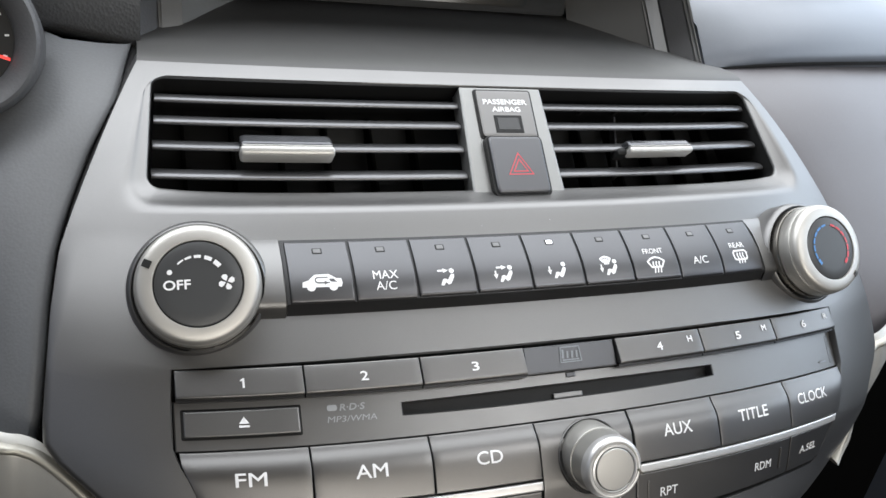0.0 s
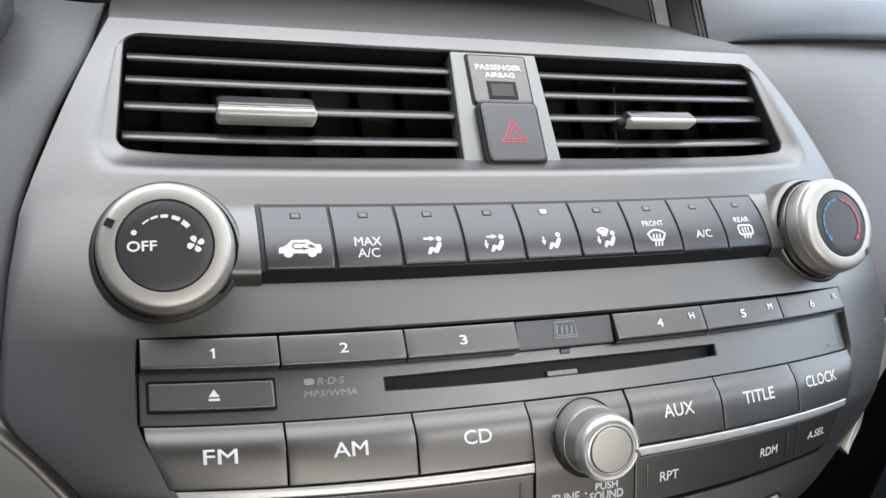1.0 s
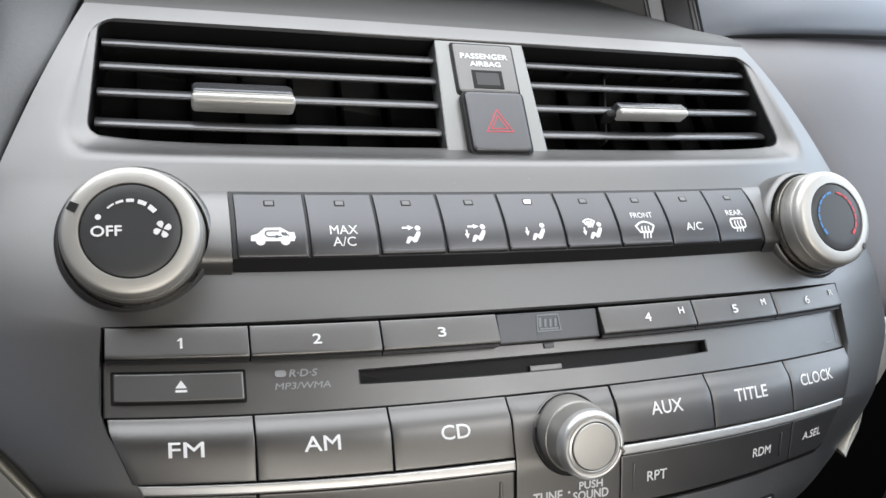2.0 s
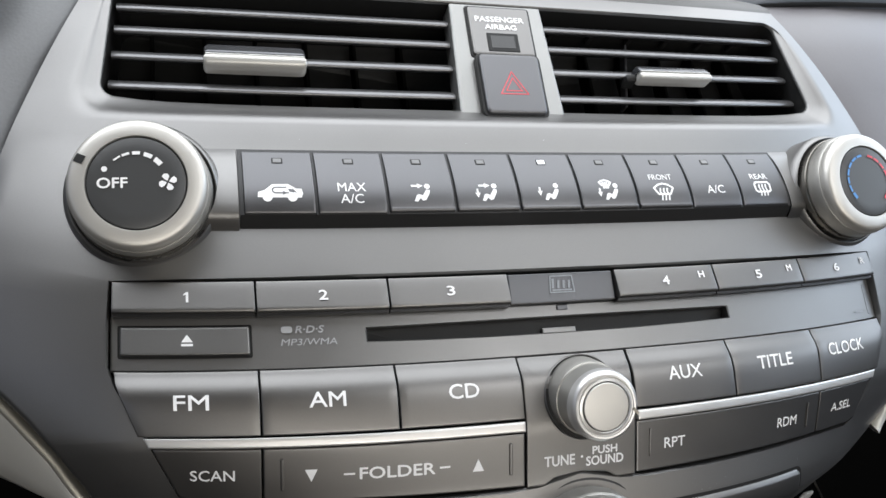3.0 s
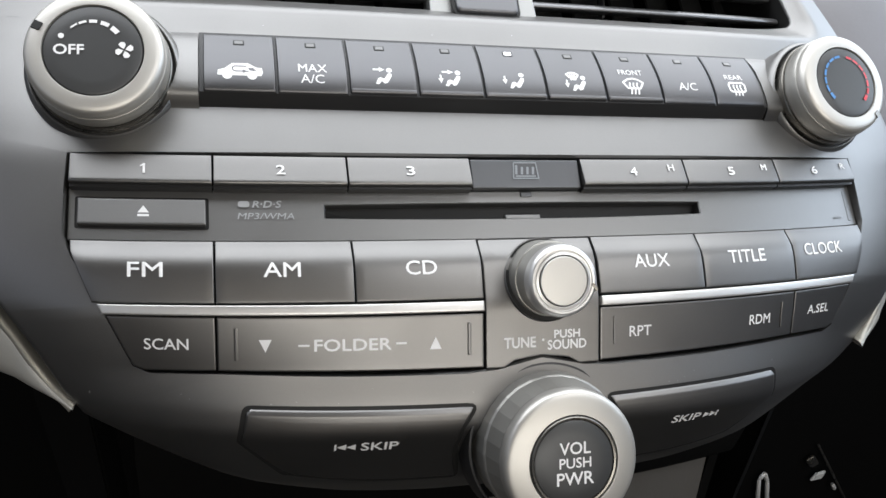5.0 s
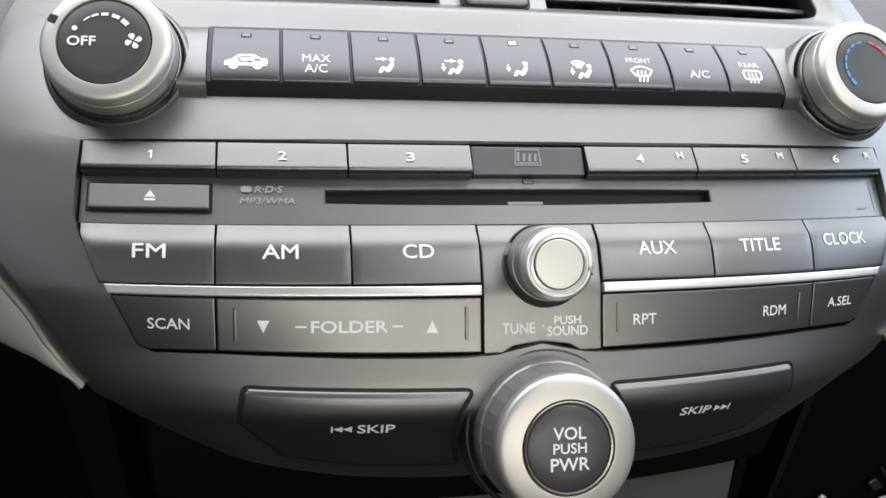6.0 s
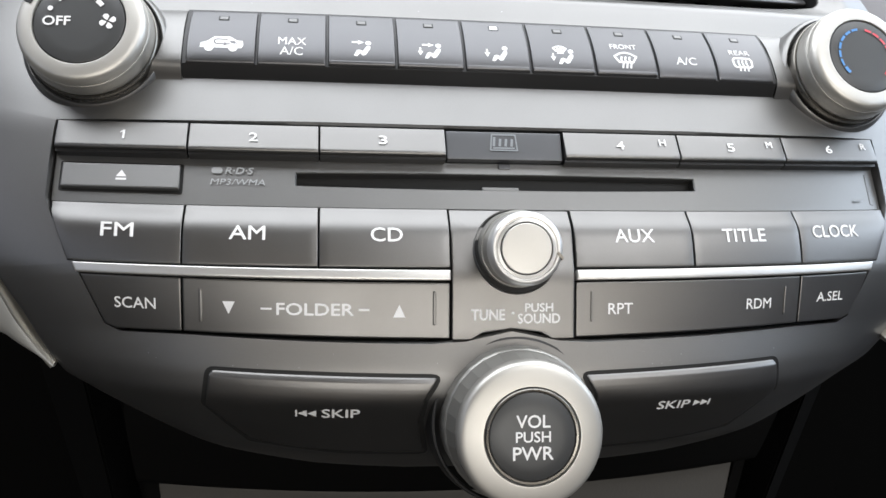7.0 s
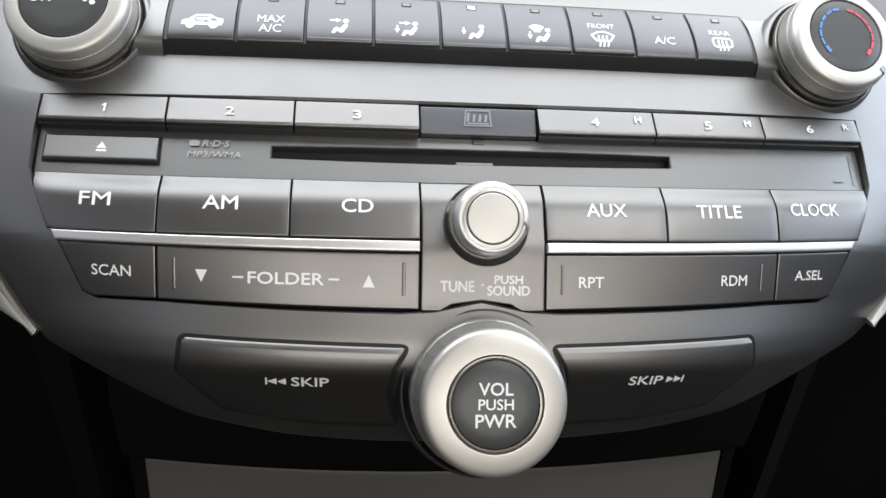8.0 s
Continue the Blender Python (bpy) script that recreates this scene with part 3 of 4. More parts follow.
def climate_button(i):
    u = -88 + 22 * i
    raised = 2 <= i <= 6
    low = 20.6 if raised else 20.2
    ob = pad("button", [(u - 10.65, low), (u + 10.65, low), (u + 10.65, 43.2), (u - 10.65, 43.2)], 0.5, [(0, -2), (0, -0.5), (0.25, -0.1), (0.7, 0)], BUTTON, climate, rise=climate_rise, fill=12, step=1.6)
    if raised:
        pad("ledge", rect(u - 10.5, 20.7, u + 10.5, 22.0), 0.3, [(0, -0.3), (0.1, 0.35), (0.35, 0.5)], BUTTON, ob, rise=climate_rise, fill=2)
    pad("indicator_frame", rect(u - 1.75, 37.9, u + 1.75, 40.3), 0.4, [(0, -0.1), (0.1, 0.12), (0.25, 0.15)], BLACK, ob, rise=climate_rise, fill=2)
    pad("indicator", rect(u - 1.35, 38.2, u + 1.35, 40.0), 0.3, [(0, 0.0), (0.1, 0.22), (0.25, 0.26)], LAMP_ON if i == 4 else LAMP_OFF, ob, "lit white indicator lamp" if i == 4 else "", rise=climate_rise, fill=2)
    put = lambda name, polys, mat=WHITE, h=0.08: patch(name, polys, mat, ob, h=h, rise=climate_rise)
    y = 27.0
    if i == 0:
        put("car_icon", shifted(car, u, y))
        put("arrow_icon", shifted(recirculate, u, y), BUTTON, 0.14)
    elif i == 1:
        words("lettering", "MAX", u, 29.0, 8.8, 3.1, WHITE, ob, h=0.08, rise=climate_rise, bold=0.02)
        words("lettering", "A/C", u - 0.2, 25.0, 7.2, 3.1, WHITE, ob, h=0.08, rise=climate_rise, bold=0.02)
    elif i == 2:
        put("face_vent_icon", shifted(person, u, y) + shifted(face_arrow, u, y))
    elif i == 3:
        put("face_and_foot_icon", shifted(person, u + 0.6, y) + shifted(face_arrow, u + 0.5, y) + shifted(foot_arrow, u + 0.3, y - 0.4))
    elif i == 4:
        put("foot_icon", shifted(person, u + 0.6, y) + shifted(foot_arrow, u + 0.2, y))
    elif i == 5:
        put("foot_and_windscreen_icon", shifted(person, u + 1.0, y - 0.2) + shifted(foot_arrow, u + 0.4, y - 0.6) + wind(u - 0.7, y + 2.6, 2.2, 1.6))
    elif i == 6:
        words("lettering", "FRONT", u, 32.3, 9.4, 2.3, WHITE, ob, h=0.08, rise=climate_rise, bold=0.02)
        put("windscreen_icon", wind(u, 26.4, 3.9, 3.2))
    elif i == 7:
        words("lettering", "A/C", u, 27.0, 7.6, 3.2, WHITE, ob, h=0.08, rise=climate_rise, bold=0.02)
    else:
        words("lettering", "REAR", u - 0.6, 32.0, 8.0, 2.3, WHITE, ob, h=0.08, rise=climate_rise, bold=0.02)
        put("rear_window_icon", shifted(rear, u - 0.4, 27.2))


for i in range(9):
    climate_button(i)


# ---------------------------------------------------------------- knobs of the climate controls
def climate_knob(side, name, label, middle, axis):
    t = thing(name, label, "knob", "climate knobs")
    to = flat_frame(middle, axis)
    turned("collar", [(22.8, -27), (22.6, -16.4), (22.3, -15.0), (21.9, -14.1), (21.4, -13.4), (21.0, -13.1), (20.7, -13.2), (20.55, -13.6), (20.5, -16)], to, SILVER, t, cap=False)
    turned("groove", [(20.8, -14.6), (19.0, -14.4)], to, BLACK, t, cap=False)
    turned("flange", [(19.7, -16), (19.8, -13.4), (19.95, -12.4), (19.95, -11.4), (19.85, -10.8), (19.6, -10.5), (19.2, -10.5), (18.9, -10.9)], to, COLLAR, t, cap=False)
    turned("skirt", [(18.9, -11), (19.1, -9.9), (19.5, -9.5), (19.6, -9.0), (19.35, -5.0), (19.1, -4.5), (18.9, -4.4)], to, SKIRT, t, cap=False)
    ring = turned("ring", [(19.0, -4.6), (18.95, -3.0), (18.7, -2.0), (18.2, -1.2), (17.5, -0.75), (16.6, -0.55), (14.0, -0.1), (13.7, -0.15), (13.55, -0.5), (13.5, -1.6)], to, METAL, t, "satin silver knob ring", cap=False)
    turned("cap_gap", [(13.6, -0.9), (13.1, -0.9)], to, BLACK, t, cap=False)
    cap = turned("cap", [(13.2, -2), (13.1, -0.5), (12.8, -0.35), (9, -0.25), (4, -0.2)], to, CAP, t, "dark round knob cap")
    return t, to, ring, cap


fan_knob, to, ring, cap = climate_knob(-1, "fan_speed_knob", "silver-ringed fan speed knob with dark cap", (-128.0, 6.6, 729.4), (-0.06, -0.81, 0.585))
pad("pointer", rect(-1.3, 15.2, 1.3, 17.9), 0.2, [(0, -1.0), (0.1, 0.12)], BLACK, ring, to=lambda u, v, h=0, k=radians(64): to(u * math.cos(k) - v * math.sin(k), u * math.sin(k) + v * math.cos(k), h - max(0, math.hypot(u, v) - 15) * 0.2), fill=2)
words("lettering", "OFF", -6.4, 0.0, 8.1, 3.1, WHITE, cap, to=to, h=0.06, bold=0.1)
patch("dot", [disc(-8.4, 4.0, 0.8, 16)], WHITE, cap, to=to, h=0.06)
marks = []
for a, w in ((126, 0.5), (109, 0.7), (90, 0.95), (68, 1.2), (46, 1.45)):
    span = 7.0 if w < 1.2 else 8.0
    o, i2 = arc(0, 0, 9.0, a - span, a + span, 4), arc(0, 0, 9.0 - w, a + span, a - span, 4)
    marks.append(o + i2)
patch("fan_scale", marks, WHITE, cap, to=to, h=0.06)
blades = []
for a in (20, 110, 200, 290):
    blades.append([(8.3 + r * math.cos(radians(a + b)), 0.0 + r * math.sin(radians(a + b))) for r, b in ((0.3, 0), (1.7, -34), (2.4, -18), (2.6, 4), (2.3, 24), (1.4, 30))])
patch("fan_icon", blades, WHITE, cap, to=to, h=0.06)

temp_knob, to2, ring, cap = climate_knob(1, "temperature_knob", "silver-ringed temperature knob with blue and red scale", (127.3, 5.2, 729.0), (0.062, -0.80, 0.595))
pad("pointer", rect(-1.1, 15.9, 1.1, 18.2), 0.2, [(0, -1.6), (0.1, 0.1)], COLLAR, ring, to=lambda u, v, h=0, k=radians(-133): to2(u * math.cos(k) - v * math.sin(k), u * math.sin(k) + v * math.cos(k), h - (math.hypot(u, v) - 15) * 0.2), fill=2)
for name, mat, a0, a1 in (("cold_scale", BLUE, 97, 226), ("warm_scale", RED, 83, -46)):
    n = 7
    pieces = []
    for k in range(n):
        b0, b1 = a0 + (a1 - a0) * (k + 0.1) / n, a0 + (a1 - a0) * (k + 0.9) / n
        w = 0.85 if k < n - 1 else 1.25
        pieces.append(arc(0, 0, 10.2, b0, b1, 4) + arc(0, 0, 10.2 - w, b1, b0, 4))
    patch(name, pieces, mat, cap, to=to2, h=0.06)

# ---------------------------------------------------------------- the radio
radio = thing("car_radio", "dark grey built-in car radio with CD slot and lettered buttons", "car radio")
pad("backing", [(u * 0.999, v) for u, v in RADIO_EDGE[::-1]], 0.2, [(0, -9), (0, -6.5)], BLACK, radio, fill=10)


def key(name, pts, mat=RADIO, top=0.9, r=0.5, rise=None, label="", parent=radio, edge=0.28):
    return pad(name, pts, r, [(0, -6), (0, top - edge * 1.2), (edge * 0.35, top - edge * 0.35), (edge, top)], mat, parent, label, rise=rise, fill=14, step=2.5)


def grid_key(name, left, right, v0, v1, mat=RADIO, top=0.6, rise=None, edge=0.3, parent=radio, rows=26, columns=14):
    """A key between two side lines (rows of v and u), laid out in even rows and columns with softly rounded edges."""
    near = [0.0, 0.08, 0.25, 0.55, 1.0]
    vs = [v0 + edge * k for k in near] + [v0 + edge + (v1 - v0 - 2 * edge) * k / rows for k in range(1, rows)] + [v1 - edge * k for k in near[::-1]]
    side = lambda line, v: float(np.interp(v, [p[0] for p in line], [p[1] for p in line]))
    drop = lambda d: edge * (1 - math.sqrt(max(0.0, 1 - (1 - min(1.0, d / edge)) ** 2)))
    verts = []
    for v in vs:
        lo, hi = side(left, v), side(right, v)
        us = [lo + edge * k for k in near] + [lo + edge + (hi - lo - 2 * edge) * k / columns for k in range(1, columns)] + [hi - edge * k for k in near[::-1]]
        for u in us:
            h = top - max(drop(min(v - v0, v1 - v)), drop(min(u - lo, hi - u)))
            verts.append(face(u, v, h + (rise(u, v) if rise else 0)))
    n, m = len(us), len(vs)
    faces = [(k * n + i, k * n + i + 1, (k + 1) * n + i + 1, (k + 1) * n + i) for k in range(m - 1) for i in range(n - 1)]
    border = list(range(n)) + [k * n + n - 1 for k in range(1, m)] + [(m - 1) * n + i for i in range(n - 2, -1, -1)] + [k * n for k in range(m - 2, 0, -1)]
    inward = face(0, (v0 + v1) / 2, -6) - face(0, (v0 + v1) / 2, 0)
    base = len(verts)
    verts += [verts[i] + inward for i in border]
    faces += [(border[i], base + i, base + (i + 1) % len(border), border[(i + 1) % len(border)]) for i in range(len(border))]
    return mesh_of(name, verts, faces, mat, parent, "", 40)


def preset_rise(u, v):
    return eased(v, [-9.6, -9.1, -8.6, 0.5], [1.2, 1.6, 1.78, 0.15], 0.3)


EDGES = {-1: (-136.6, -96.6, -57.3, -18.3), 1: (136.4, 97.9, 58.8, 19.6)}
G = 0.25
for s in (-1, 1):
    for k in range(3):
        lo, hi = sorted((EDGES[s][k], EDGES[s][k + 1]))
        ob = grid_key("preset_button", [(-9, lo + G), (0, lo + G)], [(-9, hi - G), (0, hi - G)], -9.4, 0.2, top=0.2, rise=preset_rise)
        number = k + 1 if s < 0 else 6 - k
        mid = (lo + hi) / 2
        if number == 1:
            c = mid + 0.75
            patch("numeral", [[(c - 0.2, -6.3), (c + 0.5, -6.3), (c + 0.5, -3.1), (c - 0.05, -3.1), (c - 0.9, -3.8), (c - 0.9, -4.2), (c - 0.2, -3.9)]], WHITE, ob, h=0.5, rise=preset_rise)
        else:
            words("numeral", str(number), mid + (-1.2 if number == 6 else -0.8 if number > 3 else -0.1), -4.6, 2.7, 3.2, WHITE, ob, h=0.5, rise=preset_rise, bold=0.08)
        if s > 0:
            words("letter", "RMH"[k], mid + 13.9, -3.2, 2.4, 2.5, WHITE, ob, h=0.5, rise=preset_rise, bold=0.1)
        # lower front of each preset button, its shade painted as a dark strip
        pad("button_foot", rect(lo + G, -10.3, hi - G, -8.6), 0.1, [(0, -6), (0, 0.2)], SHADEGREY, ob, fill=2)
plate = key("logo_plate", rect(-18.0, -9.6, 19.3, 0.2), PLATE, top=-0.4)
logo = stroke([(-4.0, -6.4), (4.6, -6.4), (4.2, -1.0), (-3.4, -1.0), (-4.0, -6.4)], 0.45)
for k, (foot, top) in enumerate(((-4.9, -2.0), (-4.9, -2.6), (-4.9, -2.6), (-4.9, -2.6))):
    u = -2.9 + 1.9 * k
    logo += stroke([(u, foot), (u + 0.3, top)], 0.8)
logo.append(rect(-3.2, -5.9, 3.8, -5.4))
patch("disc_logo", logo, LOGO, plate, h=-0.1)
pad("latch", rect(-1.4, -11.8, 2.4, -10.0), 0.3, [(0, -4), (0, -2.6), (0.2, -2.5)], PLATE, plate, "small bluish tab below the plate", fill=2)


def strip_rise(u, v):
    return float(np.interp(v, [-26, -10], [-2.1, -3.0]))


def build_strip():
    n = 40

    def ring(u0, v0, u1, v1, sag, h):
        """Sides as bottom, right, top, left; sag swells the top and bottom in the middle."""
        low = lambda k: face(u0 + (u1 - u0) * k, v0 - sag * (1 - (2 * k - 1) ** 2), h + strip_rise(0, v0))
        high = lambda k: face(u1 + (u0 - u1) * k, v1 + sag * (1 - (2 * k - 1) ** 2), h + strip_rise(0, v1))
        right = lambda k: face(u1, v0 + (v1 - v0) * k, h + strip_rise(0, v0 + (v1 - v0) * k))
        left = lambda k: face(u0, v1 + (v0 - v1) * k, h + strip_rise(0, v1 + (v0 - v1) * k))
        return four_sides(n, low, right, high, left)

    rings = [ring(-137.2, -26.0, 137.2, -9.6, 0, -3), ring(-137.2, -26.0, 137.2, -9.6, 0, -0.4), ring(-136.8, -25.7, 136.8, -9.9, 0, 0)]
    for k in range(1, 13):
        f = k / 12
        rings.append(ring(-136.8 + 72.2 * f, -25.7 + 7.0 * f, 136.8 - 72.2 * f, -9.9 - 4.2 * f, 0.6 * f, 0))
    rings += [ ring(-64.2, -18.4, 64.2, -14.4, 0.6, -0.4), ring(-64.2, -18.4, 64.2, -14.4, 0.6, -9)]
    ob = stack("slot_strip", rings, STRIP, radio, cap=False)
    stack("slot_lining", [[p for p in rings[-1]], [p + Vector((0, 0.012, -0.004)) for p in rings[-1]]], BLACK, ob)
    return ob


strip = build_strip()
pad("slot_lip", rect(-6.5, -18.9, 5.5, -16.9), 0.3, [(0, -4), (0.1, -2.6), (0.3, -2.5)], STRIP, strip, "small grey flap inside the slot", rise=strip_rise, fill=2)
words("lettering", "R·D·S", -81.2, -14.2, 8.2, 2.3, FAINT, strip, h=0.5, rise=strip_rise, lean=0.25, bold=0.08)
patch("badge", [rounded(rect(-89.6, -15.2, -86.3, -13.2), 0.9, 2)], FAINT, strip, h=0.5, rise=strip_rise)
words("lettering", "MP3/WMA", -81.4, -18.0, 16.4, 2.0, FAINT, strip, h=0.5, rise=strip_rise, lean=0.2)
patch("small_print", [rect(125.4, -22.8, 129.6, -22.2)], LOGO, strip, h=0.5, rise=strip_rise)
pad("end_groove", [(132.6, -24.0), (134.4, -24.4), (134.0, -11.6), (132.6, -12.0)], 0.5, [(0, -0.2), (0.2, 0.12), (0.5, 0.15)], RADIO, strip, rise=strip_rise, fill=2)
eject = pad("eject_button", rect(-134.4, -21.4, -98.7, -13.0), 0.5, [(0, -3), (0, 1.2), (0.2, 1.5), (0.45, 1.6)], STRIP, radio, rise=lambda u, v: strip_rise(u, v) - 0.05 * (v + 17), step=2.0)
# black plate on the strip paints the shadow line round the eject button
pad("gap", rect(-135.2, -22.3, -97.9, -12.3), 0.7, [(0, -2), (0, 0.06)], BLACK, eject, rise=strip_rise, fill=6)
patch("eject_icon", [[(-117.7, -17.6), (-114.5, -17.6), (-116.1, -15.3)], rect(-117.7, -18.8, -114.5, -18.1)], WHITE, eject, h=1.68, rise=lambda u, v: strip_rise(u, v) - 0.05 * (v + 17))


def row_rise(u, v):
    """The buttons' upper third leans back."""
    return eased(v, [-70, -49, -45, -40, -36, -33.2, -31, -29, -26.4], [-0.4, 0.0, 0.5, 1.05, 1.3, 1.2, 0.55, -0.4, -1.7], 2.3)


LABELS = (("FM", -115.4, 9.6), ("AM", -77.9, 10.5), ("CD", -37.4, 9.5), ("AUX", 39.3, 13.0), ("TITLE", 77.0, 15.6), ("CLOCK", 112.4, 18.8))
sides = [
    [(-45, -130.2), (-30, -136.0), (-26.4, -136.4)],
    [(-45, -96.6), (-26, -96.6)],
    [(-45, -57.3), (-26, -57.3)],
    [(-45, -18.5), (-26, -18.5)],
    [(-45, 19.7), (-26, 19.7)],
    [(-45, 58.8), (-26, 58.8)],
    [(-45, 97.9), (-26, 97.9)],
    [(-45, 129.8), (-30, 135.8), (-26.4, 136.2)],
]
spread_in = lambda line, d: [(v, u + d) for v, u in line]
for k, (text, u, w) in enumerate(LABELS):
    k = k if k < 3 else k + 1
    ob = grid_key("source_button", spread_in(sides[k], G), spread_in(sides[k + 1], -G), -45.2, -26.3, rise=row_rise, top=0.6)
    words("lettering", text, u, -34.6 if u > 100 else -35.5, w, 4.45, WHITE, ob, h=0.8, rise=row_rise, bold=0.07)

for s in (-1, 1):
    pts = [(-128.6, -45.7), (-127.3, -48.6), (-18.7, -49.0), (-18.7, -46.0)] if s < 0 else [(19.9, -46.0), (19.9, -49.0), (126.6, -48.5), (127.8, -45.6)]
    key("trim_bar", pts, BRIGHT, top=1.3, r=0.2, label="bright silver trim bar", edge=0.4)

lower = [
    ("scan_button", [(-126.4, -49.0), (-119.6, -64.2), (-116.5, -65.4), (-96.6 - G, -65.2), (-96.6 - G, -49.2)]),
    ("folder_button", [(-96.6 + G, -49.2), (-96.6 + G, -65.2), (-18.8, -66.2), (-18.8, -49.7)]),
    ("repeat_button", [(97.8 - G, -49.2), (19.9, -49.6), (19.9, -66.2), (97.8 - G, -64.8)]),
    ("audio_select_button", [(126.2, -49.0), (97.8 + G, -49.2), (97.8 + G, -64.8), (117.0, -65.0), (120.6, -63.6)]),
]
low_keys = {name: key(name, pts, top=0.0, r=0.5) for name, pts in lower}
words("lettering", "SCAN", -110.3, -57.2, 12.2, 3.4, WHITE, low_keys["scan_button"], h=0.12, bold=0.05)
ob = low_keys["folder_button"]
words("lettering", "FOLDER", -58.2, -57.7, 22.4, 3.7, WHITE, ob, h=0.12, bold=0.1)
for u in (-73.9, -45.7):
    patch("dash", [rect(u, -58.0, u + 3.2, -57.4)], WHITE, ob, h=0.12)
patch("down_arrow", [[(-84.9, -55.8), (-83.1, -59.6), (-81.3, -55.8)]], WHITE, ob, h=0.12)
patch("up_arrow", [[(-35.6, -59.9), (-32.0, -59.9), (-33.8, -56.1)]], WHITE, ob, h=0.12)
for u in (-91.2, -23.4):
    pad("ridge", rect(u - 0.55, -62.2, u + 0.55, -52.2), 0.5, [(0, -0.1), (0.1, 0.5), (0.3, 0.6)], RADIO, ob, fill=2)
ob = low_keys["repeat_button"]
words("lettering", "RPT", 34.1, -57.8, 8.0, 3.4, WHITE, ob, h=0.12, bold=0.05)
words("lettering", "RDM", 82.1, -57.6, 9.2, 3.4, WHITE, ob, h=0.12, bold=0.05)
for u in (24.8, 92.0):
    pad("ridge", rect(u - 0.4, -61.6, u + 0.4, -52.4), 0.4, [(0, -0.1), (0.1, 0.4), (0.3, 0.5)], RADIO, ob, fill=2)
words("lettering", "A.SEL", 110.5, -56.6, 11.2, 3.3, WHITE, low_keys["audio_select_button"], h=0.12, bold=0.05)

plate_rise = lambda u, v: row_rise(u, v) if v > -34 else row_rise(u, -34) - max(0.0, min(1.0, (-34 - v) / 16)) * 1.1
centre_plate = key("tuning_plate", [(-18.2, -26.4), (-18.2, -66.6), (-12.5, -66.6), (-9.0, -64.6), (0, -63.4), (9.0, -64.6), (12.5, -66.6), (19.3, -66.6), (19.3, -26.4)], RADIO, top=0.3, r=0.4, edge=0.28, rise=plate_rise)
words("lettering", "TUNE", -7.4, -59.2, 10.4, 3.4, WHITE, centre_plate, h=0.42, bold=0.11, rise=plate_rise)
words("lettering", "PUSH", 8.2, -57.1, 8.8, 2.7, WHITE, centre_plate, h=0.42, bold=0.11, rise=plate_rise)
words("lettering", "SOUND", 8.2, -60.4, 13.2, 3.1, WHITE, centre_plate, h=0.42, bold=0.11, rise=plate_rise)
patch("dot", [disc(0.2, -58.7, 0.45, 10)], WHITE, centre_plate, h=0.42, rise=plate_rise)

# skip buttons
skip = [(-22.9, -76.9), (-56, -76.2), (-88.6, -75.6), (-90.2, -86.2), (-77.8, -100.6), (-50.4, -104.3), (-25.0, -105.4), (-27.6, -92), (-26.6, -83)]


def skip_rise(u, v):
    return eased(v, [-112, -96, -84, -79, -77.2, -75.5], [0.0, 0.2, 0.7, 0.9, 0.85, -0.05], 0.2)


skip_text = lambda u, v: skip_rise(u, v + 1.1)


def build_skip(s):
    """A skip button: a narrow bevel along its top, a flat face below, its lower outer corner cut off."""
    low = lambda u: float(np.interp(u, [-90.2, -84, -78.4, -76, -64, -50.4, -38, -25], [-86.6, -93.6, -100.2, -101.8, -104.2, -105.6, -106.3, -106.7]))
    high = lambda u: float(np.interp(u, [-88.6, -56, -22.9], [-75.6, -76.2, -76.9]))
    left = lambda v: float(np.interp(v, [-86.2, -76.6, -75.6], [-90.2, -88.8, -88.0]))
    right = lambda v: float(np.interp(v, [-106.7, -100, -92, -83, -76.9], [-24.8, -26.6, -27.6, -26.4, -22.9]))
    near = [0.0, 0.05, 0.15, 0.35, 0.65, 1.0]
    acrosses = [k * 0.012 for k in near] + [0.012 + 0.976 * k / 22 for k in range(1, 22)] + [1 - k * 0.012 for k in near[::-1]]
    ups = [k * 0.03 for k in near] + [0.03 + 0.83 * k / 16 for k in range(1, 16)] + [0.86 + 0.14 * k / 16 for k in range(17)]
    verts = []
    for r in ups:
        for a in acrosses:
            v = low(-90.2 + 65.4 * a) * (1 - r) + high(-88.6 + 65.7 * a) * r
            u = left(v) * (1 - a) + right(v) * a
            edge = max(1 - min(a, 1 - a) / 0.012, 1 - r / 0.03, 0.0)
            drop = 0.4 * (1 - math.sqrt(max(0.0, 1 - edge * edge)))
            verts.append(face(u, v - 1.1, 0.45 - drop + skip_rise(u, v - high(-88.6 + 65.7 * a) - 76.0)))
    n, m = len(acrosses), len(ups)
    border = list(range(n)) + [k * n + n - 1 for k in range(1, m)] + [(m - 1) * n + i for i in range(n - 2, -1, -1)] + [k * n for k in range(m - 2, 0, -1)]
    faces = [(k * n + i, k * n + i + 1, (k + 1) * n + i + 1, (k + 1) * n + i) for k in range(m - 1) for i in range(n - 1)]
    inward = face(0, -90, -3) - face(0, -90, 0)
    base = len(verts)
    verts += [verts[i] + inward for i in border]
    faces += [(border[i], base + i, base + (i + 1) % len(border), border[(i + 1) % len(border)]) for i in range(len(border))]
    if s > 0:
        verts = [Vector((-p.x, p.y, p.z)) for p in verts]
        faces = [f[::-1] for f in faces]
    return mesh_of("skip_button", verts, faces, RADIO, radio, "", 40)


